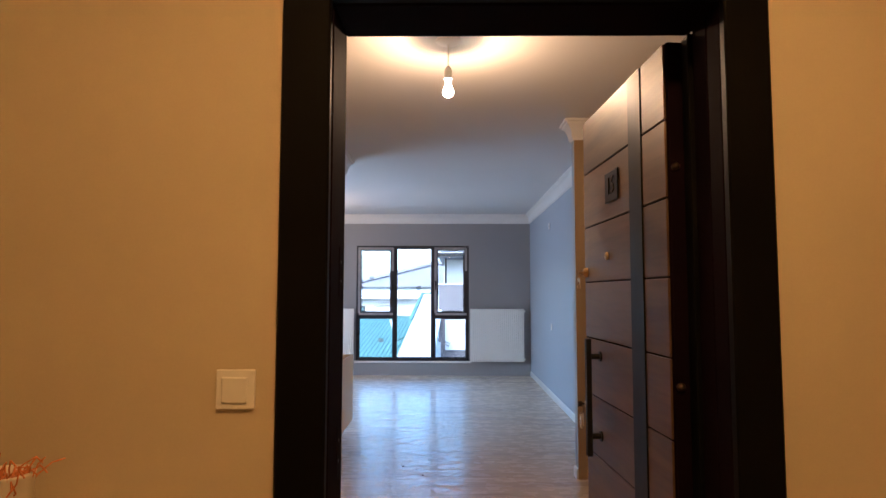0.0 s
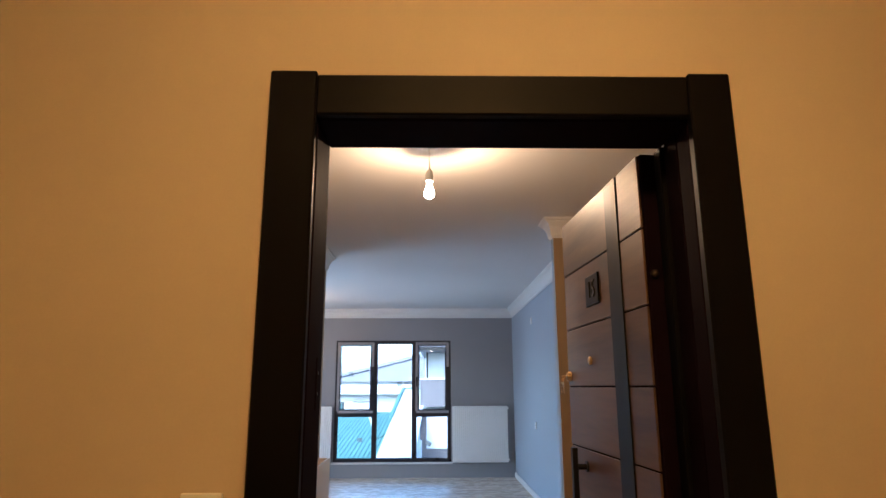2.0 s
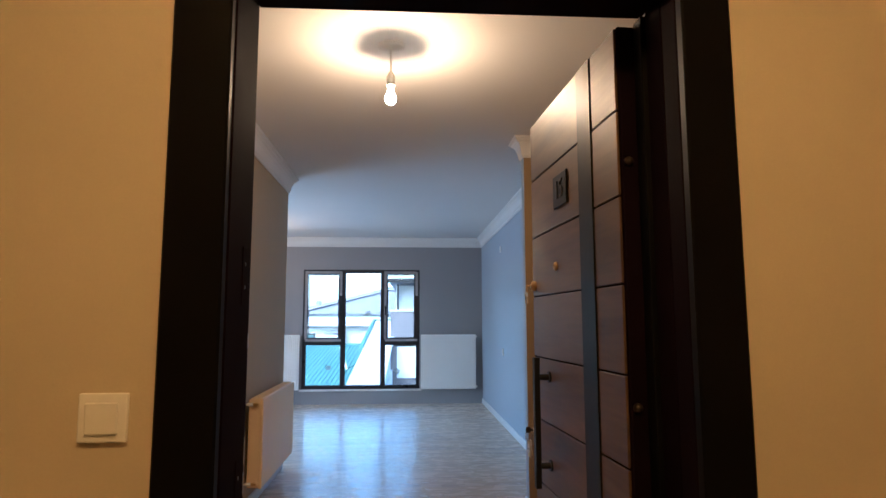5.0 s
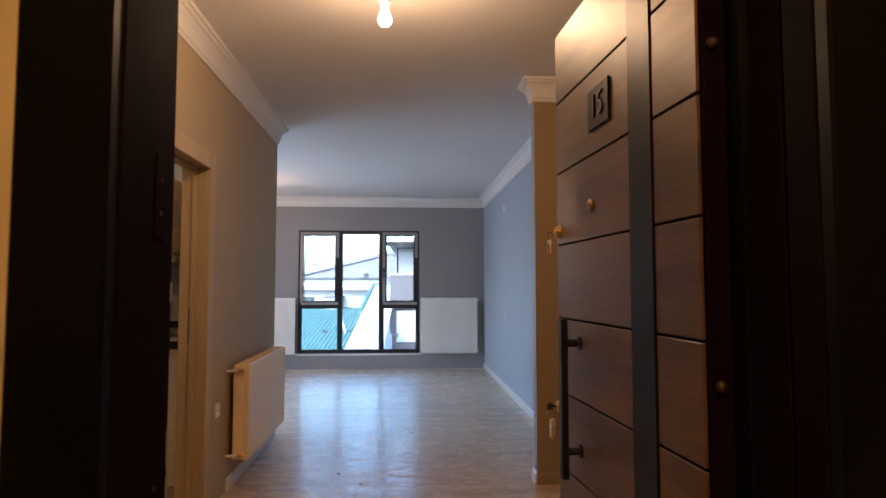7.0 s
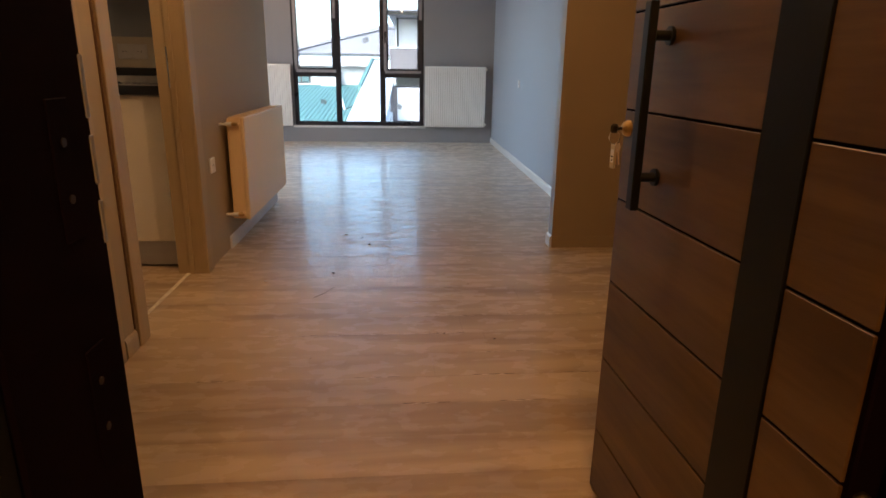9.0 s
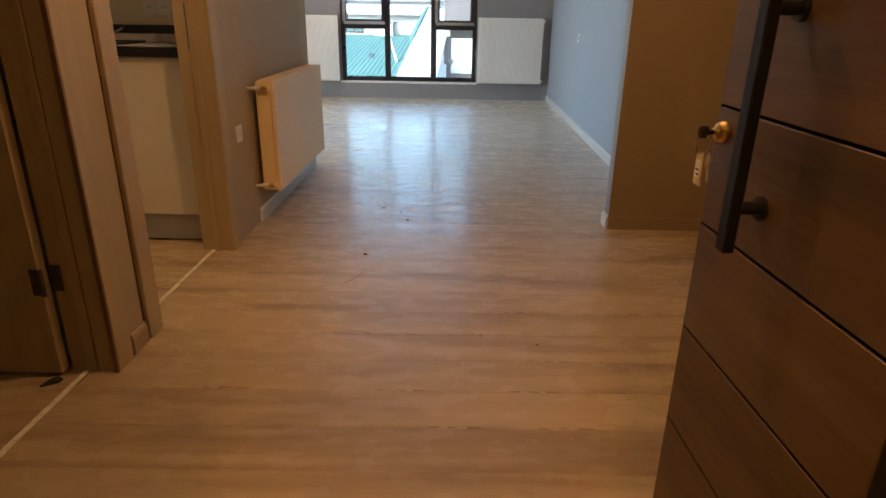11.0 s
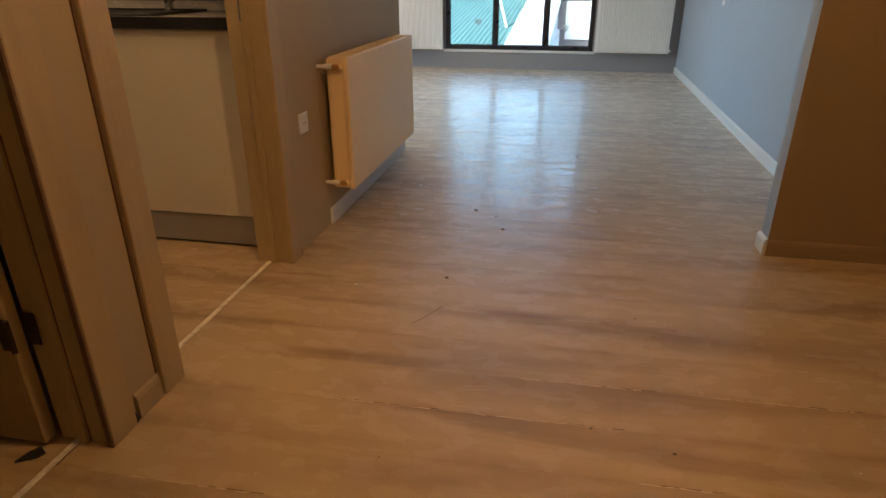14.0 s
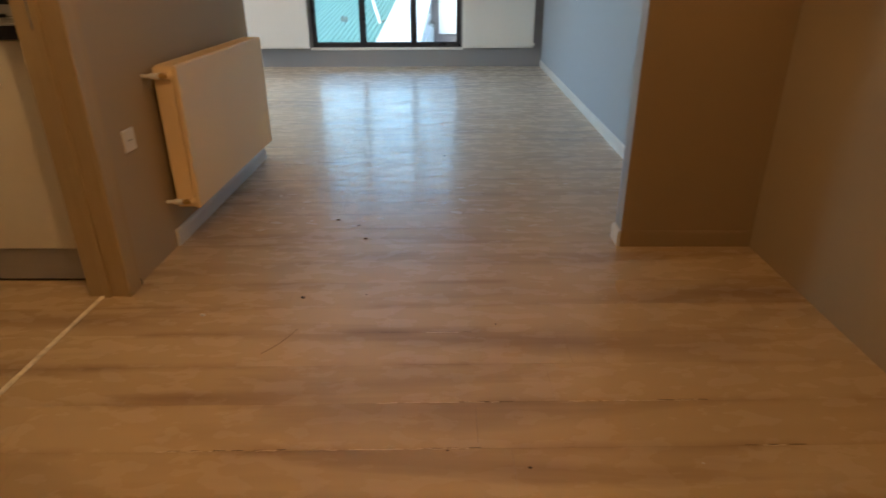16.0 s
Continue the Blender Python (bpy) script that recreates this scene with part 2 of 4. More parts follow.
WALNUT = wood("walnut_decor", (0.044, 0.023, 0.008), (0.100, 0.054, 0.019), (0.160, 0.093, 0.037), "X", 0.42, 8.0, 0.16, 0.0, 1.0, 0.85, spec=0.5)
CASING = wood("beige_wood_decor", (0.36, 0.265, 0.132), (0.41, 0.305, 0.158), (0.45, 0.340, 0.182), "Z", 0.42, 10.0, 0.02, 0.0, 0.3)
GROOVE = material("brown_groove", (0.15, 0.085, 0.045), 0.7, var=0.3, scale=30, fine=90)
RADWHITE = material("white_radiator_enamel", (0.80, 0.79, 0.76), 0.22, var=0.02, scale=4, fine=60, bump=0.01)
# the white enamel again, with the lamps' warm light put into its colour
RADWARM = material("warm_lit_radiator_enamel", (0.86, 0.66, 0.38), 0.42, var=0.02, scale=4, fine=60, bump=0.01)
WHITE = material("white_plastic", (0.78, 0.77, 0.74), 0.35, var=0.02, bump=0.01)
CAB = material("white_cabinet_laminate", (0.72, 0.66, 0.53), 0.3, var=0.03, scale=2, bump=0.01)
KICK = material("grey_aluminium_plinth", (0.40, 0.39, 0.38), 0.4, 0.5, var=0.06, stretch=(1, 1, 20))
WORKTOP = material("pale_grey_worktop", (0.45, 0.44, 0.42), 0.25, var=0.12, scale=30, fine=200)
BLACKEDGE = material("black_worktop_edge", (0.010, 0.009, 0.012), 0.35, var=0.1)
BRASS = material("worn_brass", (0.62, 0.42, 0.17), 0.3, 1.0, var=0.2, scale=40)
CHROME = material("brushed_chrome", (0.62, 0.60, 0.57), 0.25, 1.0, var=0.08, scale=30)
HINGE = material("dark_bronze_hinge", (0.06, 0.045, 0.035), 0.45, 0.7, var=0.3, scale=40)
WINFRAME = material("anthracite_window_profile", (0.022, 0.020, 0.023), 0.3, var=0.15, scale=6, fine=90)
FILM = material("milky_protective_film", (0.30, 0.29, 0.29), 0.45, var=0.15, scale=14, fine=60)
GASKET = material("black_rubber_gasket", (0.012, 0.012, 0.014), 0.6, var=0.1)
PANE = glass("window_glass")
STICK = material("grey_glass_sticker", (0.42, 0.50, 0.50), 0.6, var=0.05)
STICK.node_tree.nodes["Principled BSDF"].inputs["Alpha"].default_value = 0.4
PAPER = material("yellowed_paper_tag", (0.62, 0.52, 0.30), 0.6, var=0.1, scale=30)
INK = material("black_ink", (0.02, 0.02, 0.02), 0.6)
CHIP = material("pale_chipped_edge", (0.68, 0.55, 0.38), 0.6, var=0.2, scale=30)
WORN = material("worn_threshold_strip", (0.74, 0.67, 0.53), 0.6, var=0.3, scale=30, fine=120)
# floor smears, pale so that they pass for glints of the window
GLINT = material("pale_glint_smear", (0.56, 0.50, 0.42), 0.35, var=0.1, scale=40, fine=160, bump=0.05, spec=0.7)
DARKDIRT = material("dark_dirt", (0.04, 0.028, 0.02), 0.9, var=0.3)
VASE = material("white_glazed_pot", (0.72, 0.66, 0.55), 0.35, var=0.04)
TWIG = material("orange_dried_stems", (0.60, 0.20, 0.03), 0.8, var=0.3, scale=60)
HALLFLOOR = material("hall_stone_tile", (0.34, 0.31, 0.27), 0.35, var=0.15, scale=8, fine=60)
TEAL = material("green_sheet_roofing", (0.058, 0.128, 0.116), 0.7, var=0.12, scale=3, fine=20)
RENDERW = material("white_house_render", (0.42, 0.43, 0.44), 0.85, var=0.06, scale=0.7, fine=20)
ROOFGREY = material("blue_grey_roof_sheet", (0.165, 0.160, 0.182), 0.8, var=0.12, scale=0.8, fine=10)
MAUVE = material("mauve_grey_render", (0.10, 0.088, 0.092), 0.8, var=0.12, scale=4, fine=60)
BRICKRED = material("pale_brick_chimney", (0.17, 0.135, 0.145), 0.85, var=0.2, scale=6)
GROUNDM = material("grey_ground", (0.20, 0.19, 0.18), 0.9, var=0.15, scale=0.3, fine=4)
DARKGLASS = material("dark_window_glass", (0.07, 0.12, 0.13), 0.15, var=0.1)


# ---- mesh helpers ----
def box(bm, x0, x1, y0, y1, z0, z1, bevel=0.0, seg=1):
    r = bmesh.ops.create_cube(bm, size=1.0)
    vs = r["verts"]
    bmesh.ops.transform(bm, matrix=Matrix.Translation(((x0 + x1) / 2, (y0 + y1) / 2, (z0 + z1) / 2)) @ Matrix.Diagonal((x1 - x0, y1 - y0, z1 - z0, 1)), verts=vs)
    if bevel:
        es = {e for v in vs for e in v.link_edges}
        bmesh.ops.bevel(bm, geom=list(es), offset=bevel, segments=seg, affect="EDGES", profile=0.5)
    return bm


def rod(bm, a, b, r, n=16, r2=None, caps=True):
    a, b = Vector(a), Vector(b)
    d = b - a
    m = Matrix.Translation((a + b) / 2) @ d.to_track_quat("Z", "Y").to_matrix().to_4x4()
    bmesh.ops.create_cone(bm, cap_ends=caps, segments=n, radius1=r, radius2=r if r2 is None else r2, depth=d.length, matrix=m)
    return bm


def lathe(bm, prof, n=28, m=None):
    """Turns a profile of (radius, height) round the z axis."""
    rings = []
    for r, z in prof:
        rings.append([bm.verts.new((r * math.cos(2 * math.pi * i / n), r * math.sin(2 * math.pi * i / n), z)) for i in range(n)])
    for p, q in zip(rings, rings[1:]):
        for i in range(n):
            bm.faces.new((p[i], p[(i + 1) % n], q[(i + 1) % n], q[i]))
    bm.faces.new(list(reversed(rings[0])))
    bm.faces.new(rings[-1])
    if m:
        bmesh.ops.transform(bm, matrix=m, verts=[v for ring in rings for v in ring])
    return bm


def sweep(bm, path, prof, closed=False):
    """Runs a closed profile of (out from the wall, height) along a plan line; out is to the left of the line."""
    n = len(path)
    pts = [Vector((*p, 0)) for p in path]
    rings = []
    for i, p in enumerate(pts):
        if closed or 0 < i < n - 1:
            d0, d1 = (p - pts[i - 1]).normalized(), (pts[(i + 1) % n] - p).normalized()
        elif i == 0:
            d0 = d1 = (pts[1] - p).normalized()
        else:
            d0 = d1 = (p - pts[i - 1]).normalized()
        n0, n1 = Vector((-d0.y, d0.x, 0)), Vector((-d1.y, d1.x, 0))
        k = (n0 + n1) / (1 + n0.dot(n1))
        rings.append([bm.verts.new(p + k * o + Vector((0, 0, z))) for o, z in prof])
    q = len(prof)
    for i in range(n if closed else n - 1):
        a, b = rings[i], rings[(i + 1) % n]
        for j in range(q):
            bm.faces.new((a[j], a[(j + 1) % q], b[(j + 1) % q], b[j]))
    if not closed:
        bm.faces.new(list(reversed(rings[0])))
        bm.faces.new(rings[-1])
    bmesh.ops.recalc_face_normals(bm, faces=bm.faces[:])
    return bm


def mesh(name, bm, mat, smooth=False):
    me = bpy.data.meshes.new(name)
    bm.normal_update()
    bm.to_mesh(me)
    bm.free()
    me.materials.append(mat)
    if smooth:
        me.polygons.foreach_set("use_smooth", [True] * len(me.polygons))
    return me


def part(name, bm, mat, parent=None, label="", smooth=False):
    ob = new(name, mesh(name, bm, mat, smooth))
    if parent is not None:
        ob.parent = parent
    if label:
        ob["label"] = label
    return ob


def empty(name, m, label, category, group="", kind=""):
    ob = new(name)
    ob.empty_display_size = 0.05
    ob.matrix_world = m
    return tagged(ob, label, category, group, kind)


def B():
    return bmesh.new()


def block(name, mat, *dims, parent=None, label="", bevel=0.0, seg=1):
    return part(name, box(B(), *dims, bevel, seg), mat, parent, label)


def setting(name, bm, mat, label, category):
    return tagged(part(name, bm, mat), label, category, kind="structure")


# ---- the plan ----
CEILING = 2.752
XL, XR, XLIV, XLIV2 = -1.235, 1.40, 1.200, 1.215     # entry walls, right wall of the living room
YIN, YCOR, YPIER, YFAR = 0.19, 4.82, 3.388, 9.195
XPIER, PIER_T = 0.807, 0.10           # free end and thickness of the wall stub
XWEST = -3.6                          # far end of the living room and the kitchen
K0, K1, KTOP = 2.064, 2.902, 2.015     # kitchen doorway
D0, D1 = 0.91, 1.752                   # first inner doorway
WX0, WX1, WZ0, WZ1 = -1.776, 0.160, 0.247, 2.215  # living room window
WY0, WY1 = 5.4, 7.7                   # balcony door of the living room, in its west wall


def wall_entrance():
    bm = B()
    box(bm, XWEST - 0.15, -0.486, 0.018, YIN, 0, CEILING + 0.02)
    box(bm, 0.516, 2.3, 0.018, YIN, 0, CEILING + 0.02)
    box(bm, -0.486, 0.516, 0.018, YIN, 2.086, CEILING + 0.02)
    return setting("wall_entrance", bm, HALLPAINT, "cream painted wall around the entrance door", "wall")


def wall_hall():
    for name, d in (("wall_hall_west", (-2.25, -2.1, -3.2, 0.018)), ("wall_hall_east", (2.3, 2.45, -3.2, 0.018)), ("wall_hall_south", (-2.1, 2.3, -3.35, -3.2))):
        setting(name, box(B(), *d, 0, CEILING), HALLPAINT, "plain cream painted stair hall wall", "wall")
    setting("floor_hall", box(B(), -2.25, 2.45, -3.35, 0.018, -0.12, 0.0), HALLFLOOR, "stone tiled floor of the stair hall", "floor")
    setting("ceiling_hall", box(B(), -2.25, 2.45, -3.35, 0.018, CEILING, CEILING + 0.15), CEIL, "white painted hall ceiling", "ceiling")


def wall_entry_west():
    bm = B()
    t = XL - 0.15
    box(bm, t, XL, YIN, D0 - 0.02, 0, CEILING)
    box(bm, t, XL, D0 - 0.02, D1 + 0.02, KTOP + 0.02, CEILING)
    box(bm, t, XL, D1 + 0.02, K0 - 0.02, 0, CEILING)
    box(bm, t, XL, K0 - 0.02, K1 + 0.02, KTOP + 0.02, CEILING)
    box(bm, t, XL, K1 + 0.02, YCOR, 0, CEILING)
    return setting("wall_entry_west", bm, BEIGE, "grey-beige corridor wall with two doorways, lamp warmth in its colour", "wall")


def walls_inside():
    setting("wall_kitchen_north", box(B(), XWEST, XL - 0.152, YCOR - 0.13, YCOR, 0, CEILING), GREY, "grey painted wall between kitchen and living room", "wall")
    setting("wall_kitchen_south", box(B(), XWEST, XL - 0.152, 1.84, 1.96, 0, CEILING), LIGHTGREY, "pale grey wall between bath and kitchen", "wall")
    bm = B()
    box(bm, XWEST - 0.15, XWEST, YIN, WY0, 0, CEILING)
    box(bm, XWEST - 0.15, XWEST, WY0, WY1, 0, 0.06)
    box(bm, XWEST - 0.15, XWEST, WY0, WY1, 2.15, CEILING)
    box(bm, XWEST - 0.15, XWEST, WY1, YFAR, 0, CEILING)
    setting("wall_west", bm, LIGHTGREY, "pale grey painted end wall", "wall")
    # entry wall a step lighter than the stub, to imitate how lamplight falls
    setting("wall_entry_east", box(B(), XR, XR + 0.15, YIN, YPIER, 0, CEILING), EASTWARM, "plain beige entry wall, warm lamplight in its colour", "wall")
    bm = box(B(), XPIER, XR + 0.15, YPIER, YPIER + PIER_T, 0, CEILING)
    ob = setting("wall_pier", bm, TAN, "beige wall stub between entry and living room, warm dim light in its colour", "wall")
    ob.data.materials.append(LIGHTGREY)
    # the stub's end face takes the pale grey
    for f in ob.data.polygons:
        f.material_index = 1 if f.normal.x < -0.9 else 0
    bm = B()
    low = [bm.verts.new((x, y, 0)) for x, y in ((XLIV, YPIER + PIER_T), (XLIV + 0.2, YPIER + PIER_T), (XLIV2 + 0.2, YFAR), (XLIV2, YFAR))]
    top = [bm.verts.new((v.co.x, v.co.y, CEILING)) for v in low]
    for k in range(4):
        bm.faces.new((low[k], low[(k + 1) % 4], top[(k + 1) % 4], top[k]))
    bm.faces.new(list(reversed(low)))
    bm.faces.new(top)
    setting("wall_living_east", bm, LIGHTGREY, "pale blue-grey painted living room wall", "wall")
    bm = B()
    box(bm, XWEST - 0.15, WX0, YFAR, YFAR + 0.24, 0, CEILING)
    box(bm, WX1, XLIV + 0.2, YFAR, YFAR + 0.24, 0, CEILING)
    box(bm, WX0, WX1, YFAR, YFAR + 0.24, 0, WZ0)
    box(bm, WX0, WX1, YFAR, YFAR + 0.24, WZ1, CEILING)
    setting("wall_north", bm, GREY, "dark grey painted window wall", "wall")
    setting("ceiling", box(B(), XWEST - 0.15, XR + 0.15, YIN, YFAR + 0.24, CEILING + 0.002, CEILING + 0.15), CEIL, "white painted flat ceiling", "ceiling")
    setting("subfloor", box(B(), XWEST - 0.15, XR + 0.15, 0.018, YFAR + 0.24, -0.15, -0.010), DARKDIRT, "bare concrete under the laminate", "floor")


COVE = [(0.0, -0.155), (0.010, -0.155), (0.012, -0.138), (0.019, -0.130), (0.023, -0.100), (0.033, -0.068), (0.048, -0.044), (0.062, -0.034), (0.066, -0.022), (0.080, -0.017), (0.082, 0.0), (0.0, 0.0)]
BASE = [(0.0, 0.0), (0.014, 0.0), (0.014, 0.060), (0.010, 0.072), (0.004, 0.078), (0.0, 0.078)]


def mouldings():
    z = CEILING
    prof = [(o, h + z) for o, h in COVE]
    line = [(XLIV2, YFAR), (XWEST, YFAR), (XWEST, YCOR), (XL, YCOR), (XL, YIN), (XR, YIN), (XR, YPIER), (XPIER, YPIER), (XPIER, YPIER + PIER_T), (XLIV, YPIER + PIER_T)]
    setting("trim_cove", sweep(B(), line, prof, True), PLASTER, "white stepped plaster cove below the ceiling", "cornice")
    runs = [([(XWEST, YFAR), (XWEST, YCOR), (XL, YCOR), (XL, 3.39)], SKIRT, "white low skirting board along the wall"),
            ([(XPIER, YPIER), (XPIER, YPIER + PIER_T), (XLIV, YPIER + PIER_T), (XLIV2, YFAR)], SKIRT, "white low skirting board along the living room wall"),
            ([(XL, K0 - 0.10), (XL, D1 + 0.11)], CASING, "beige skirting between the inner doors"),
            ([(XR, YPIER), (XPIER + 0.002, YPIER)], TAN, "skirting on the wall stub, in its light-tinted tan")]
    for r, m, label in runs:
        prof = [(o * 0.35, h) for o, h in BASE] if m is TAN else BASE
        setting("baseboard", sweep(B(), r, prof), m, label, "skirting")


# ---- entrance door ----
def entrance_frame():
    e = empty("entrance_door_frame", pose(0, 0, 0), "black-brown steel entrance door frame with wide casing", "door frame")
    e["kind"] = "structure"
    block("casing_side", BLACK, -0.546, -0.436, 0, 0.03, 0, 2.182, parent=e, bevel=0.004)
    block("casing_side", BLACK, 0.456, 0.558, 0, 0.03, 0, 2.180, parent=e, bevel=0.004)
    block("casing_head", BLACK, -0.4355, 0.4555, 0.003, 0.03, 2.07, 2.173, parent=e, bevel=0.004)
    # jambs: a plain reveal on the lock side, a stepped one with a paler hinge strip on the other
    part("jamb", box(B(), -0.485, -0.434, 0.0305, 0.205, 0, 2.085, 0.003), STEEL, e)
    bm = box(B(), 0.456, 0.515, 0.0305, 0.098, 0, 2.085, 0.002)
    box(bm, 0.466, 0.515, 0.0985, 0.107, 0, 2.085, 0.001)
    box(bm, 0.458, 0.515, 0.1075, 0.188, 0, 2.085, 0.002)
    part("jamb", bm, STEEL, e)
    block("hinge_strip", BLACK, 0.446, 0.515, 0.1885, 0.232, 0, 2.066, parent=e, label="worn dark steel strip beside the hinges", bevel=0.002)
    part("head", box(B(), -0.4335, 0.4555, 0.0305, 0.205, 2.066, 2.085, 0.003), STEEL, e)
    block("threshold", STEEL, -0.484, 0.514, 0.0305, 0.19, -0.01, 0.010, parent=e, bevel=0.003)
    for z in (0.80, 1.02, 1.45):
        pl = block("strike_plate", STEEL, -0.4345, -0.4325, 0.135, 0.168, z - 0.06, z + 0.06, parent=e, label="dull black strike plate", bevel=0.0008)
        for dz in (-0.024, 0.024):
            part("screw", rod(B(), (-0.4325, 0.152, z + dz), (-0.4315, 0.152, z + dz), 0.004, 10), HINGE, pl)
    for z0, z1 in ((0.944, 0.985), (1.00, 1.045), (1.06, 1.115), (1.30, 1.33)):
        block("bare_edge", KICK, -0.4355, -0.4332, 0.198, 0.2058, z0, z1, parent=e, label="worn bare edge of the jamb", bevel=0.0008)
    block("inner_casing", BLACK, -0.56, -0.4865, YIN, YIN + 0.015, 0, 2.15, parent=e, bevel=0.004)
    block("inner_casing", BLACK, 0.52, 0.60, YIN, YIN + 0.015, 0, 2.15, parent=e, bevel=0.004)
    block("inner_casing", BLACK, -0.4695, 0.5195, YIN, YIN + 0.015, 2.086, 2.15, parent=e, bevel=0.004)


LEAF_W, LEAF_H = 0.806, 2.054
LEAF_AT = (0.4035, 0.240, 0.012, 0, 0, 93.1)


def entrance_door():
    """The open steel leaf; its local x runs from the hinge edge to the lock edge, y out of its decor face."""
    e = empty("entrance_door", pose(*LEAF_AT), "open steel entrance door with walnut decor panels", "door")
    block("leaf_core", STEEL, 0, LEAF_W, -0.072, -0.006, 0, LEAF_H, parent=e, bevel=0.003)
    lines = [0.0] + [LEAF_H - 0.2085 * i for i in range(9, 0, -1)] + [LEAF_H]
    g = 0.0028
    cols = ((0.010, 0.174), (0.284, LEAF_W - 0.013))
    for x0, x1 in cols:
        for z0, z1 in zip(lines, lines[1:]):
            a, b = z0 + g, z1 - g
            block("panel", WALNUT, x0, x1, -0.006, 0.0, a, b, parent=e, bevel=0.0012)
    block("strip", STRIP, 0.177, 0.281, -0.006, 0.003, 0.004, LEAF_H - 0.004, parent=e, label="dark grey metal strip down the leaf", bevel=0.001)
    # pull handle
    h = block("pull_handle", HANDLE, 0.596, 0.622, 0.036, 0.054, 0.818, 1.226, parent=e, label="square matt black pull bar", bevel=0.002)
    for z in (0.886, 1.163):
        bm = rod(B(), (0.609, 0.0, z), (0.609, 0.037, z), 0.010, 18)
        rod(bm, (0.609, 0.0, z), (0.609, 0.006, z), 0.018, 20)
        part("post", bm, HANDLE, h, smooth=False)
    # peephole
    bm = lathe(B(), [(0.014, 0), (0.014, 0.004), (0.010, 0.008), (0.006, 0.008), (0.006, 0.004)], 22, pose(0.512, 0, 1.514, -90))
    part("peephole", bm, BRASS, e, "small brass peephole", True)
    # number plate
    p = block("number_plate", STRIP, 0.380, 0.512, 0.0, 0.006, 1.694, 1.796, parent=e, label="square dark metal plate with a raised number", bevel=0.002)
    t = bpy.data.curves.new("number", "FONT")
    t.body, t.size, t.extrude, t.align_x, t.align_y = "15", 0.080, 0.0015, "CENTER", "CENTER"
    tmp = new("number", t)
    me = bpy.data.meshes.new_from_object(tmp)
    bpy.data.objects.remove(tmp)
    me.materials.clear()
    me.materials.append(HINGE)
    num = new("number", me)
    num.matrix_basis = pose(0.446, 0.008, 1.745, 90, 0, 180)
    num.parent = p
    # locks
    for x, z in ((0.766, 1.466), (0.764, 0.971)):
        bm = lathe(B(), [(0.0185, 0), (0.0185, 0.004), (0.015, 0.012), (0.008, 0.016)], 26, pose(x, 0, z, -90))
        box(bm, x - 0.013, x + 0.013, 0.006, 0.018, z - 0.006, z + 0.006, 0.003)
        part("lock_rosette", bm, BRASS, e, "round brass lock rosette", False)
    # hinge-side pins
    for z in (0.58, 1.148, 1.718):
        bm = lathe(B(), [(0.011, 0), (0.011, 0.006), (0.007, 0.012), (0.003, 0.014)], 18, pose(0, -0.022, z, 0, -90))
        part("security_pin", bm, HINGE, e, "steel pin on the hinge edge", True)
    # lock edge with bolts
    block("lock_plate", CHROME, LEAF_W, LEAF_W + 0.002, -0.052, -0.024, 0.78, 1.08, parent=e, bevel=0.0005)
    return e


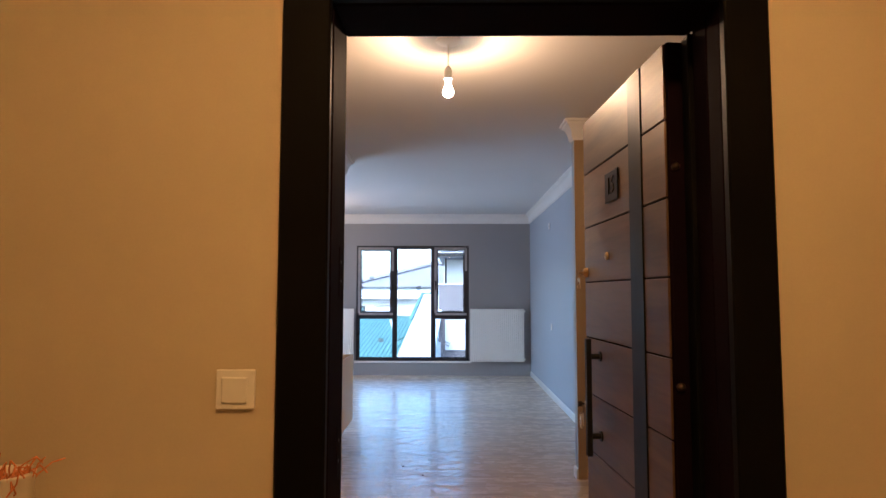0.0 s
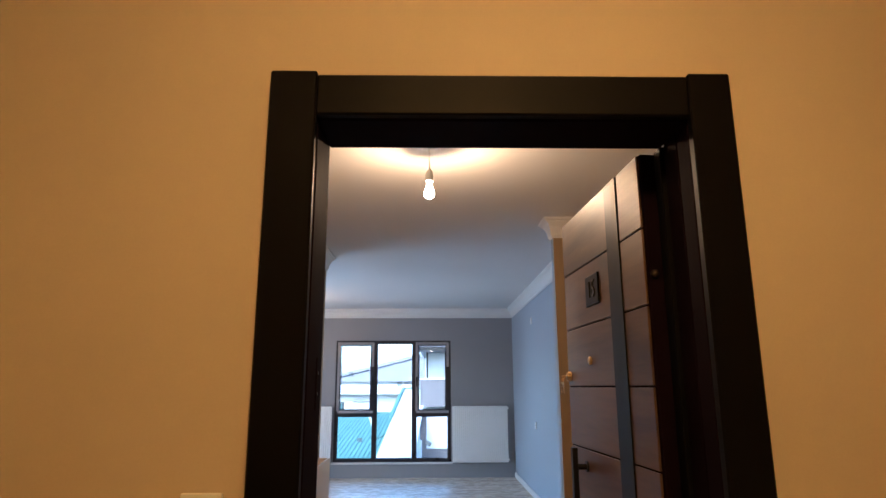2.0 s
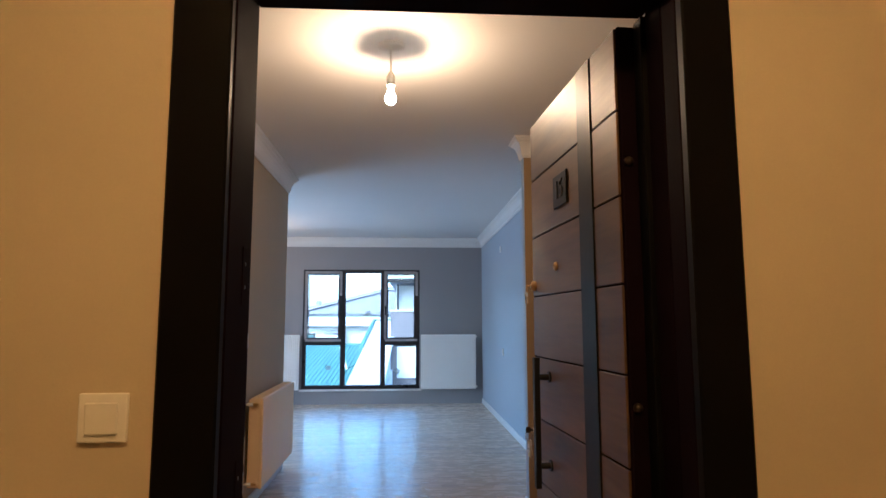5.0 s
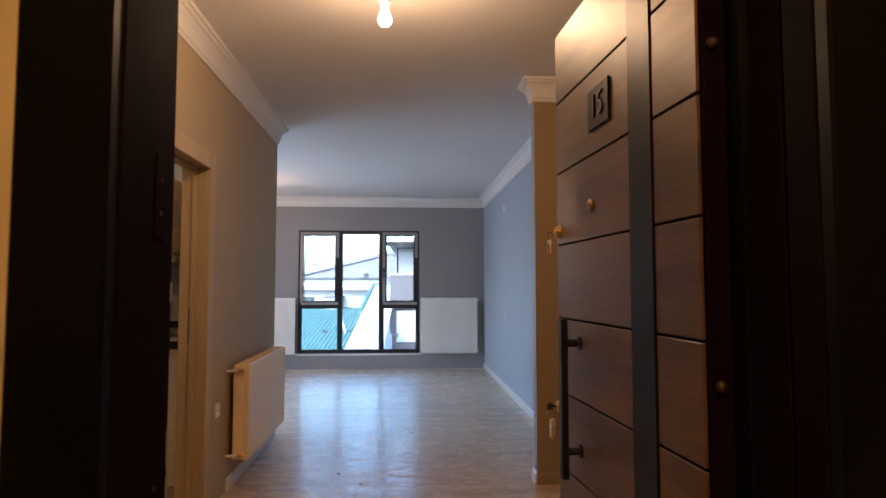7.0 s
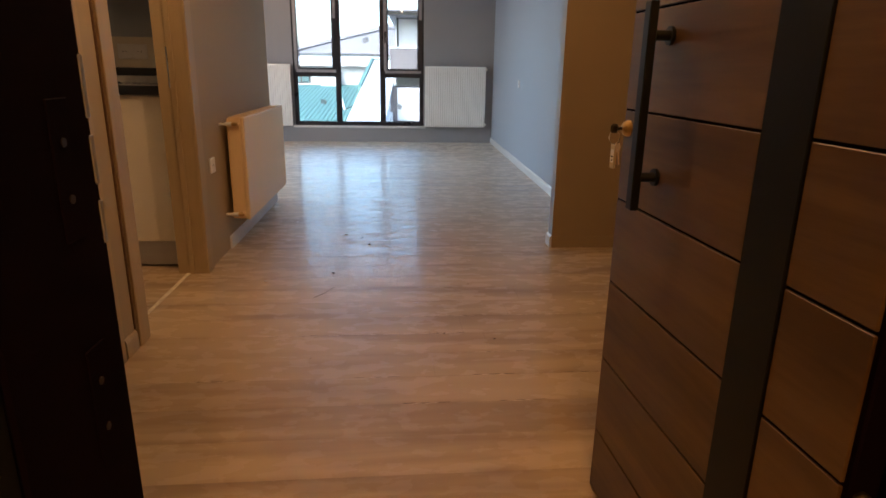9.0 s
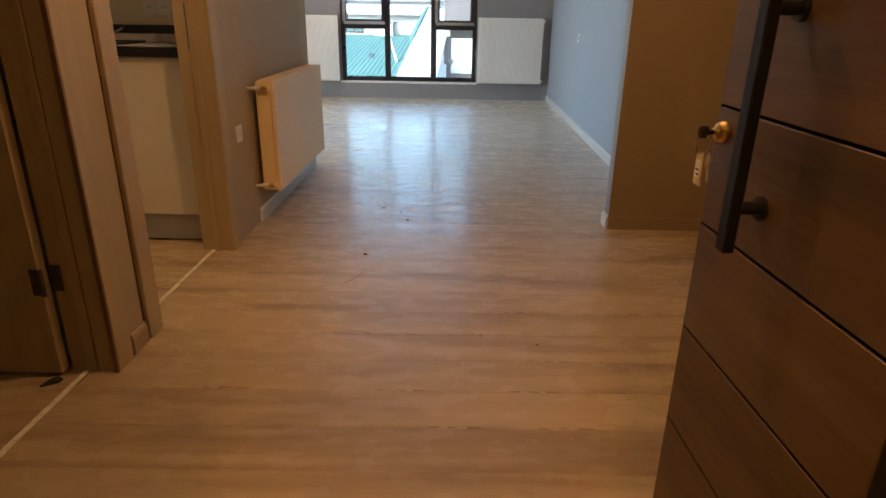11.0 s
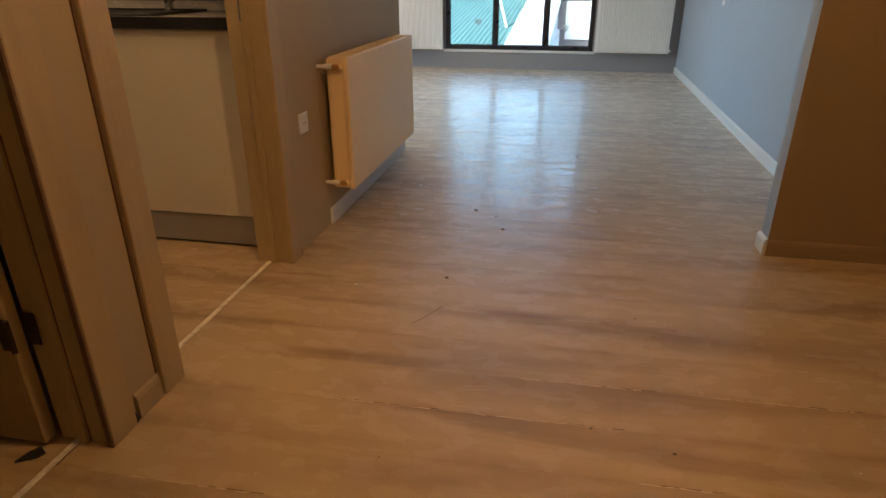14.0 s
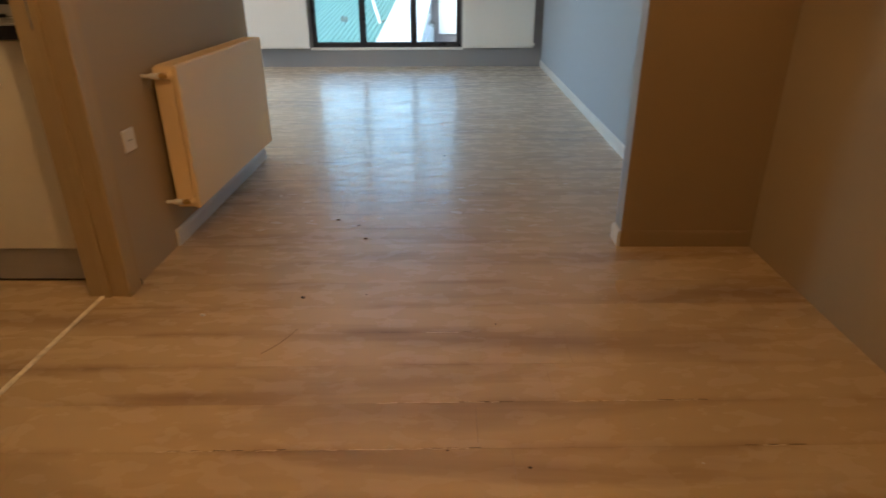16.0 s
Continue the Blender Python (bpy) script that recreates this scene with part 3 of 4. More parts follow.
def keys():
    e = empty("key_bunch", pose(*LEAF_AT), "keys with a yellowed paper tag hanging in the lock", "keys")
    kx, kz = 0.764, 0.971
    bm = B()
    rod(bm, (kx, 0.014, kz), (kx, 0.028, kz), 0.004, 10)
    box(bm, kx - 0.005, kx + 0.005, 0.026, 0.044, kz - 0.010, kz + 0.010, 0.004)
    part("key", bm, HINGE, e, "dark worn key head")
    bm = B()
    for i in range(20):
        a, b = 2 * math.pi * i / 20, 2 * math.pi * (i + 1) / 20
        rod(bm, (kx - 0.002 + 0.006 * math.cos(a), 0.034 + 0.010 * math.cos(a), kz - 0.020 + 0.016 * math.sin(a)), (kx - 0.002 + 0.006 * math.cos(b), 0.034 + 0.010 * math.cos(b), kz - 0.020 + 0.016 * math.sin(b)), 0.0013, 6)
    part("ring", bm, CHROME, e)
    for dx, tilt in ((-0.016, 16), (-0.008, 4)):
        bm = lathe(B(), [(0.011, -0.001), (0.011, 0.001)], 16, pose(0, 0, -0.012, 90))
        box(bm, -0.003, 0.003, -0.001, 0.001, -0.050, -0.014)
        bmesh.ops.transform(bm, matrix=pose(kx + dx, 0.030, kz - 0.030, 0, tilt, 0), verts=bm.verts[:])
        part("spare_key", bm, BRASS, e, "small brass key on the ring")
    t = block("tag", PAPER, kx - 0.008, kx + 0.018, 0.028, 0.033, kz - 0.092, kz - 0.036, parent=e, label="yellowed clear plastic tag with a paper slip", bevel=0.002)
    block("slip", WHITE, kx - 0.004, kx + 0.014, 0.033, 0.0334, kz - 0.078, kz - 0.048, parent=t, label="pale paper slip")
    block("mark", INK, kx - 0.001, kx + 0.011, 0.0334, 0.0337, kz - 0.066, kz - 0.063, parent=t)
    block("mark", INK, kx - 0.001, kx + 0.007, 0.0334, 0.0337, kz - 0.074, kz - 0.071, parent=t)
    e2 = empty("spare_keys", pose(*LEAF_AT), "small brass keys hanging in the upper lock", "keys")
    ux, uz = 0.766, 1.466
    for dx, tilt in ((0.0, 8), (0.012, -14)):
        bm = B()
        lathe(bm, [(0.010, -0.001), (0.010, 0.001)], 16, pose(0, 0, -0.03, 90))
        box(bm, -0.003, 0.003, -0.001, 0.001, -0.062, -0.03)
        rod(bm, (0, 0, -0.022), (0, 0, 0.0), 0.0015, 6)
        bmesh.ops.transform(bm, matrix=pose(ux + dx, 0.03, uz, 0, tilt, 0), verts=bm.verts[:])
        part("key", bm, BRASS, e2)
    part("shank", rod(B(), (ux, 0.017, uz), (ux, 0.034, uz), 0.004, 10), BRASS, e2)


def wall_switch(name, m, label, rocker=True):
    e = empty(name, m, label, "switch" if rocker else "socket")
    block("plate", WHITE, -0.043, 0.043, 0, 0.010, -0.043, 0.043, parent=e, bevel=0.003, seg=2)
    if rocker:
        bm = box(B(), -0.028, 0.028, 0.010, 0.016, -0.028, 0.028, 0.002)
        bmesh.ops.transform(bm, matrix=pose(0, 0.001, 0, -3), verts=bm.verts[:])
        part("rocker", bm, WHITE, e)
    else:
        part("well", lathe(B(), [(0.021, 0.0), (0.021, 0.0105), (0.018, 0.0105), (0.018, 0.002)], 24, pose(0, 0, 0, -90)), WHITE, e, smooth=False)
        for dx in (-0.0095, 0.0095):
            part("hole", rod(B(), (dx, 0.008, 0), (dx, 0.0115, 0), 0.003, 10), INK, e)
    return e


def bulb_lamp(x, y, label, drop=0.235, watts=6.0, soft=0.007):
    z = CEILING - drop
    e = empty("pendant_bulb", pose(x, y, CEILING), label, "lamp", "bare bulbs on the ceiling")
    part("ceiling_rose", lathe(B(), [(0.012, -0.022), (0.056, -0.014), (0.066, -0.006), (0.067, 0.0)], 24), WHITE, e, smooth=True)
    part("cable", rod(B(), (0, 0, -drop + 0.10), (0, 0, -0.015), 0.004, 10), WHITE, e)
    part("socket", lathe(B(), [(0.021, -drop + 0.036), (0.0225, -drop + 0.045), (0.0225, -drop + 0.085), (0.017, -drop + 0.095), (0.010, -drop + 0.108)], 22), WHITE, e, "white plastic lamp socket", True)
    prof = [(0.002, -0.062)] + [(0.030 * math.sin(a), -0.032 - 0.030 * math.cos(a)) for a in (0.4, 0.8, 1.2, 1.57, 1.9, 2.2)] + [(0.018, 0.0), (0.014, 0.014), (0.0135, 0.036)]
    part("bulb", lathe(B(), [(r, h - drop) for r, h in prof], 24), BULB, e, "glowing pear-shaped bulb", True)
    lamp = new("filament", bpy.data.lights.new("filament", "POINT"))
    lamp.data.energy, lamp.data.color, lamp.data.shadow_soft_size = watts, (1.0, 0.52, 0.21), soft
    lamp.parent = e
    lamp.matrix_basis = pose(0, 0, -drop + 0.015)


def hall_lamp():
    e = empty("hall_ceiling_lamp", pose(0.0, -1.25, CEILING), "round white ceiling lamp of the stair hall", "lamp")
    part("base", lathe(B(), [(0.12, -0.025), (0.125, -0.02), (0.125, 0.0)], 32), WHITE, e, smooth=False)
    part("shade", lathe(B(), [(0.005, -0.105), (0.08, -0.098), (0.14, -0.075), (0.165, -0.045), (0.16, -0.026)], 32), HALLGLOW, e, "glowing warm opal shade", True)


def tall_pot():
    e = empty("floor_vase", pose(-1.052, -0.12, 0.0), "tall white floor vase holding orange dried stems", "vase")
    part("pot", lathe(B(), [(0.055, 0), (0.06, 0.01), (0.052, 0.4), (0.050, 0.75), (0.058, 1.035), (0.060, 1.042), (0.054, 1.042), (0.045, 0.93)], 28), VASE, e, smooth=True)
    rnd = random.Random(4)
    bm = B()
    for i in range(46):
        a, r = rnd.uniform(0, 6.28), rnd.uniform(0.0, 0.042)
        p = Vector((r * math.cos(a), r * math.sin(a), 0.965))
        for k in range(5):
            q = p + Vector((rnd.uniform(-0.014, 0.014) + 0.010 * math.cos(a) * k / 3, rnd.uniform(-0.014, 0.014) + 0.006 * math.sin(a) * k / 3, rnd.uniform(0.012, 0.030) if k < 4 else rnd.uniform(-0.02, 0.02)))
            rod(bm, p, q, 0.0016, 5)
            p = q
    part("stems", bm, TWIG, e, "tangled orange dried stems")


# ---- inner doorways ----
def door_casing(name, y0, y1, label, strike):
    """A lined doorway in the corridor's west wall; the lining has a stop for the leaf and flat casings with a dark line."""
    e = empty(name, pose(0, 0, 0), label, "door frame", kind="structure")
    t, p = XL - 0.15, 0.018
    cw = 0.095
    for side, a, b in (("near", y0 - cw + 0.006, y0 + 0.006), ("far", y1 - 0.006, y1 + cw - 0.006)):
        block("casing", CASING, XL, XL + p, a, b, 0, KTOP + cw - 0.006, parent=e, bevel=0.003)
        if side == "near":
            block("casing_line", GROOVE, XL, XL + 0.006, a - 0.009, a, 0.08, KTOP + cw - 0.006, parent=e)
        elif not strike:
            block("casing_line", GROOVE, XL + 0.001, XL + p - 0.002, a - 0.007, a, 0, KTOP - 0.006, parent=e)
    block("casing", CASING, XL, XL + p - 0.001, y0 + 0.0065, y1 - 0.0065, KTOP - 0.006, KTOP + cw - 0.006, parent=e, bevel=0.003)
    block("casing_line", GROOVE, XL, XL + 0.006, y0 - cw + 0.001, y1 + cw - 0.006, KTOP + cw - 0.006, KTOP + cw - 0.002, parent=e)
    for a, b, s in ((y0 - 0.019, y0, 1), (y1, y1 + 0.019, -1)):
        bm = box(B(), t, XL, a, b, 0, KTOP, 0.001)
        part("lining", bm, CASING, e)
        c = b if s > 0 else a
        block("stop", CASING, XL - 0.085, XL - 0.060, min(c, c + s * 0.012), max(c, c + s * 0.012), 0, KTOP, parent=e, bevel=0.001)
        if s > 0 or not strike:
            block("lining_line", GROOVE, XL - 0.0605, XL - 0.0575, min(c, c + s * 0.0025), max(c, c + s * 0.0025), 0, KTOP, parent=e)
    block("lining", CASING, t, XL, y0, y1, KTOP, KTOP + 0.019, parent=e, bevel=0.001)
    block("stop", CASING, XL - 0.085, XL - 0.060, y0 + 0.0125, y1 - 0.0125, KTOP - 0.012, KTOP, parent=e, bevel=0.001)
    if strike:
        pl = block("strike_plate", CHROME, XL - 0.096, XL - 0.070, y1 - 0.003, y1, 0.99, 1.19, parent=e, label="worn steel strike plate", bevel=0.001)
        block("hole", INK, XL - 0.089, XL - 0.077, y1 - 0.0036, y1 - 0.003, 1.02, 1.065, parent=pl)
        block("hole", INK, XL - 0.089, XL - 0.077, y1 - 0.0036, y1 - 0.003, 1.115, 1.14, parent=pl)
    part("threshold", box(B(), XL - 0.106, XL - 0.086, y0 + 0.001, y1 - 0.001, 0.0, 0.005, 0.002), WORN, e, "worn white threshold strip")
    bm = B()
    w = 0.016
    v = [bm.verts.new(c) for c in ((XL, y1 + cw - 0.004, 0.001), (XL, y1 + cw + 0.022, 0.001), (XL, y1 + cw - 0.004, 0.036), (XL + w, y1 + cw - 0.004, 0.001), (XL + w * 0.4, y1 + cw + 0.022, 0.001), (XL + w, y1 + cw - 0.004, 0.036))]
    for f in ((0, 2, 1), (3, 4, 5), (0, 1, 4, 3), (1, 2, 5, 4), (2, 0, 3, 5)):
        bm.faces.new([v[k] for k in f])
    part("open_joint", bm, INK, e, "dark open joint at the foot of the casing")
    return e


def inner_door():
    """The leaf of the first doorway, swung in at a right angle from its far jamb."""
    e = empty("inner_door", pose(XL - 0.155, D1 - 0.004, 0.012), "open beige wood-decor inner door on dark hinges", "door")
    block("leaf", CASING, -0.80, -0.004, -0.040, 0.0, 0, 1.99, parent=e, bevel=0.002)
    for z in (0.335, 1.70):
        h = part("hinge", rod(B(), (0.004, -0.046, z - 0.045), (0.004, -0.046, z + 0.045), 0.007, 12), HINGE, e, "dark bronze butt hinge")
        block("hinge_leaf", HINGE, -0.034, 0.0, -0.0425, -0.040, z - 0.045, z + 0.045, parent=h)
        block("hinge_leaf", HINGE, 0.006, 0.040, -0.0035, -0.001, z - 0.045, z + 0.045, parent=h)


def kitchen():
    y = 3.02
    for i, (x0, x1) in enumerate(((-2.03, XL - 0.165), (-2.64, -2.034), (-3.25, -2.644))):
        e = empty("base_cabinet", pose(0, 0, 0), "white base cabinet with a grey plinth", "cabinet", "kitchen base cabinets")
        block("body", CAB, x0, x1, y + 0.02, y + 0.58, 0.150, 0.946, parent=e)
        block("door", CAB, x0 + 0.0015, x1 - 0.0015, y, y + 0.019, 0.153, 0.944, parent=e, bevel=0.0015)
        block("plinth", KICK, x0 + 0.001, x1 - 0.001, y + 0.012, y + 0.03, 0.012, 0.148, parent=e, label="grey aluminium plinth board", bevel=0.001)
        block("foot", INK, x0 + 0.05, x0 + 0.09, y + 0.1, y + 0.14, 0, 0.130, parent=e)
        block("foot", INK, x1 - 0.09, x1 - 0.05, y + 0.1, y + 0.14, 0, 0.130, parent=e)
    w = empty("worktop", pose(0, 0, 0), "pale grey kitchen worktop with a black front edge", "worktop")
    block("top", WORKTOP, -3.25, XL - 0.165, y - 0.014, y + 0.60, 0.948, 0.990, parent=w, bevel=0.002)
    block("edge", BLACKEDGE, -3.25, XL - 0.165, y - 0.022, y - 0.0145, 0.950, 0.998, parent=w, label="black edge band", bevel=0.002)
    block("upstand", WORKTOP, -3.25, XL - 0.165, y + 0.584, y + 0.60, 0.9905, 1.036, parent=w, label="pale grey upstand at the wall", bevel=0.001)
    block("upstand_edge", BLACKEDGE, -3.25, XL - 0.165, y + 0.580, y + 0.60, 1.0365, 1.082, parent=w, label="black edge band on the upstand", bevel=0.002)
    setting("wall_splashback", box(B(), XWEST, XL - 0.153, y + 0.602, y + 0.70, 0, CEILING), LIGHTGREY, "pale painted kitchen wall behind the worktop", "wall")
    s = empty("sink", pose(-2.20, y + 0.30, 0.990), "black inset sink in the worktop", "sink")
    bm = B()
    box(bm, -0.36, 0.36, -0.22, -0.20, 0.0005, 0.012, 0.003)
    box(bm, -0.36, 0.36, 0.20, 0.22, 0.0005, 0.012, 0.003)
    box(bm, -0.36, -0.34, -0.199, 0.199, 0.0005, 0.012, 0.003)
    box(bm, 0.34, 0.36, -0.199, 0.199, 0.0005, 0.012, 0.003)
    part("rim", bm, BLACKEDGE, s)
    block("basin", BLACKEDGE, -0.338, 0.338, -0.198, 0.198, 0.0005, 0.004, parent=s)
    t = empty("kitchen_tap", pose(-2.03, y + 0.50, 0.990), "curved chrome kitchen tap behind the sink", "tap")
    bm = rod(B(), (0, 0, 0), (0, 0, 0.05), 0.022, 20)
    part("body", bm, CHROME, t, smooth=False)
    bm = B()
    pts = [Vector((0, -0.02 - 0.075 * (1 - math.cos(a)), 0.05 + 0.19 * math.sin(a))) for a in np.linspace(0, 2.6, 12)]
    pts.insert(0, Vector((0, 0, 0.03)))
    for p, q in zip(pts, pts[1:]):
        rod(bm, p, q, 0.010, 12)
    part("spout", bm, CHROME, t)
    part("lever", rod(B(), (0.02, 0, 0.045), (0.085, -0.01, 0.075), 0.006, 10), CHROME, t)
    # wall units
    for x0, x1 in ((-2.25, -1.585), (-2.92, -2.254)):
        e = empty("wall_cabinet", pose(0, 0, 0), "white kitchen wall cabinet", "cabinet", "kitchen wall cabinets")
        block("body", CAB, x0, x1, y + 0.27, y + 0.60, 1.535, 2.02, parent=e)
        block("door", CAB, x0 + 0.0015, x1 - 0.0015, y + 0.25, y + 0.269, 1.530, 2.02, parent=e, bevel=0.0015)
    h = empty("cooker_hood", pose(-1.80, y + 0.32, 1.468), "slim pale metal cooker hood", "cooker hood")
    block("canopy", KICK, -0.30, 0.30, -0.2, 0.27, 0.0, 0.045, parent=h, bevel=0.004)
    block("visor", CHROME, -0.30, 0.30, -0.225, -0.2, 0.004, 0.041, parent=h, bevel=0.003)
    block("splash_board", CAB, -3.25, XL - 0.166, y + 0.590, y + 0.601, 1.0825, 1.26, parent=w, label="white board along the wall")
    for x in (-1.732, -1.820):
        wall_switch("wall_socket", pose(x, y + 0.590, 1.176, 0, 0, 180), "white double socket on the kitchen wall", False)


# ---- radiators ----
def radiator(name, m, w, h, d, ribs, label, valves=-1, m2=None):
    """A panel radiator; local x along the wall, y out of the wall, z from its lower edge."""
    e = empty(name, m, label, "radiator", "panel radiators")
    m2 = m2 or RADWHITE
    gap = 0.05 if ribs else 0.036
    f0 = gap + d - 0.014
    bm = B()
    if ribs:
        pitch = (w - 0.05) / ribs
        xs, ys = [0.0, 0.022], [f0 + 0.006, f0 + 0.006]
        for i in range(ribs):
            x = 0.025 + i * pitch
            for f, o in ((0.06, 0.006), (0.22, 0.012), (0.62, 0.012), (0.78, 0.006)):
                xs.append(x + f * pitch)
                ys.append(f0 + o)
        xs += [w - 0.022, w]
        ys += [f0 + 0.006, f0 + 0.006]
        lo = [bm.verts.new((x, yy, 0.03)) for x, yy in zip(xs, ys)]
        hi = [bm.verts.new((x, yy, h - 0.03)) for x, yy in zip(xs, ys)]
        lo2 = [bm.verts.new((x, f0 + 0.002, 0.004)) for x in xs]
        hi2 = [bm.verts.new((x, f0 + 0.002, h - 0.004)) for x in xs]
        for r0, r1 in ((lo2, lo), (lo, hi), (hi, hi2)):
            for i in range(len(xs) - 1):
                bm.faces.new((r0[i + 1], r0[i], r1[i], r1[i + 1]))
        box(bm, 0, w, f0 - 0.012, f0 + 0.001, 0.004, h - 0.004)
    else:
        box(bm, 0, w, f0 - 0.012, f0 + 0.012, 0.004, h - 0.004, 0.007, 3)
    part("front_panel", bm, m2, e)
    block("back_panel", m2, 0.004, w - 0.004, gap, gap + 0.012, 0.01, h - 0.01, parent=e, bevel=0.004)
    for x in (0.001, w - 0.005):
        block("side_cover", m2, x, x + 0.004, gap + 0.013, f0 - 0.0125, 0.012, h - 0.006, parent=e, bevel=0.001)
    g = block("top_grille", m2, 0.006, w - 0.006, gap + 0.0125, gap + 0.018, h - 0.012, h - 0.002, parent=e)
    bm = B()
    k = int(w / 0.022)
    for i in range(k):
        x = 0.012 + (w - 0.026) * i / (k - 1)
        box(bm, x - 0.003, x + 0.003, gap + 0.018, f0 - 0.0125, h - 0.010, h - 0.004)
    part("grille_bars", bm, m2, g)
    for x in (0.15, w - 0.15):
        block("bracket", CHROME, x - 0.015, x + 0.015, 0, gap, 0.12, h - 0.12, parent=e)
    side = 0.0 if valves < 0 else w
    s = -1 if valves < 0 else 1
    ym = f0 - 0.024
    for z in (0.042, h - 0.042):
        bm = B()
        rod(bm, (side, ym, z), (side + s * 0.010, ym, z), 0.019, 18)
        rod(bm, (side + s * 0.010, ym, z), (side + s * 0.026, ym, z), 0.012, 14)
        part("plug", bm, m2, e, "white enamelled plug on the radiator end")
        bm = B()
        rod(bm, (side + s * 0.017, ym + 0.004, z), (side + s * 0.017, ym - 0.022, z), 0.0125, 6)
        rod(bm, (side + s * 0.017, ym - 0.022, z), (side + s * 0.017, ym - 0.032, z), 0.010, 14)
        v = part("valve", bm, BRASS, e, "brass radiator valve")
        bm = B()
        rod(bm, (side + s * 0.017, ym - 0.032, z), (side + s * 0.017, ym - 0.070, z), 0.0135, 16, 0.0115)
        rod(bm, (side + s * 0.017, ym - 0.070, z), (side + s * 0.017, 0.0, z), 0.008, 12)
        part("cap", bm, WHITE, v, "white plastic valve cap")
    return e


# ---- living room window ----
def window():
    e = empty("window_1", pose(0, 0, 0), "wide anthracite window with two casements and fixed panes", "window", kind="structure")
    ya, yb = YFAR + 0.005, YFAR + 0.075
    f = 0.05
    m1, m2 = -1.114, -0.452     # mullion centres
    tz = 0.998                  # transom centre
    block("frame_side", WINFRAME, WX0, WX0 + f, ya, yb, WZ0, WZ1, parent=e, bevel=0.004)
    block("frame_side", WINFRAME, WX1 - f, WX1, ya, yb, WZ0, WZ1, parent=e, bevel=0.004)
    block("frame_head", WINFRAME, WX0 + f, WX1 - f, ya, yb, WZ1 - f, WZ1, parent=e, bevel=0.004)
    block("frame_foot", WINFRAME, WX0 + f, WX1 - f, ya, yb, WZ0, WZ0 + f, parent=e, bevel=0.004)
    for m in (m1, m2):
        block("mullion", WINFRAME, m - 0.032, m + 0.032, ya, yb, WZ0 + f, WZ1 - f, parent=e, bevel=0.004)
    block("transom", WINFRAME, WX0 + f, m1 - 0.032, ya, yb, tz - 0.03, tz + 0.03, parent=e, bevel=0.004)
    block("transom", WINFRAME, m2 + 0.032, WX1 - f, ya, yb, tz - 0.03, tz + 0.03, parent=e, bevel=0.004)
    yp = YFAR + 0.045
    cells = ((WX0 + f, m1 - 0.032, WZ0 + f, tz - 0.03), (m1 + 0.032, m2 - 0.032, WZ0 + f, WZ1 - f), (m2 + 0.032, WX1 - f, WZ0 + f, tz - 0.03))
    def pane(x0, x1, z0, z1, parent):
        ob = block("pane", PANE, x0, x1, yp, yp + 0.004, z0, z1, parent=parent)
        ob.visible_shadow = False
        bm = B()
        g = 0.010
        box(bm, x0, x0 + g, yp - 0.012, yp - 0.001, z0, z1)
        box(bm, x1 - g, x1, yp - 0.012, yp - 0.001, z0, z1)
        box(bm, x0 + g, x1 - g, yp - 0.012, yp - 0.001, z0, z0 + g)
        box(bm, x0 + g, x1 - g, yp - 0.012, yp - 0.001, z1 - g, z1)
        part("gasket", bm, GASKET, parent)
    for c in cells:
        pane(*c, e)
    for k, (x0, x1) in enumerate(((WX0 + 0.018, m1 - 0.006), (m2 + 0.006, WX1 - 0.018))):
        z0, z1 = tz + 0.008, WZ1 - 0.018
        s = 0.070
        sash = part("sash", box(B(), x0, x0 + s, ya - 0.018, ya - 0.001, z0, z1, 0.005), WINFRAME, e, "casement sash with peeling film")
        block("rail", WINFRAME, x1 - s, x1, ya - 0.018, ya - 0.001, z0, z1, parent=sash, bevel=0.005)
        block("rail", WINFRAME, x0 + s, x1 - s, ya - 0.018, ya - 0.001, z1 - s, z1, parent=sash, bevel=0.005)
        block("rail", WINFRAME, x0 + s, x1 - s, ya - 0.018, ya - 0.001, z0, z0 + s, parent=sash, bevel=0.005)
        for fx0, fx1, fz0, fz1 in ((x0 + 0.012, x0 + s - 0.016, z0 + 0.05, z1 - 0.01), (x0 + 0.03, x1 - 0.03, z1 - s + 0.018, z1 - 0.012), (x0 + 0.03, x1 - 0.02, z0 + 0.014, z0 + s - 0.016), (x1 - s + 0.016, x1 - 0.012, z1 - 0.42, z1 - 0.02)):
            block("film", FILM, fx0, fx1, ya - 0.0195, ya - 0.0182, fz0, fz1, parent=sash, label="milky protective film left on the profile")
        pane(x0 + s, x1 - s, z0 + s, z1 - s, sash)
        hx = x1 - s / 2 if k == 0 else x0 + s / 2
        bm = box(B(), hx - 0.014, hx + 0.014, ya - 0.030, ya - 0.0182, 1.54, 1.61, 0.004)
        box(bm, hx - 0.010, hx + 0.010, ya - 0.055, ya - 0.036, 1.45, 1.59, 0.005, 2)
        rod(bm, (hx, ya - 0.05, 1.58), (hx, ya - 0.02, 1.58), 0.008, 12)
        part("handle", bm, HANDLE, sash, "black window handle")
    block("sill", PLASTER, WX0 - 0.03, WX1 + 0.03, YFAR - 0.025, YFAR + 0.004, WZ0 - 0.035, WZ0 - 0.004, parent=e, label="narrow pale sill board", bevel=0.004)
    block("outer_sill", PLASTER, WX0, WX1, YFAR + 0.08, YFAR + 0.30, WZ0 - 0.02, WZ0 + 0.01, parent=e, bevel=0.004)
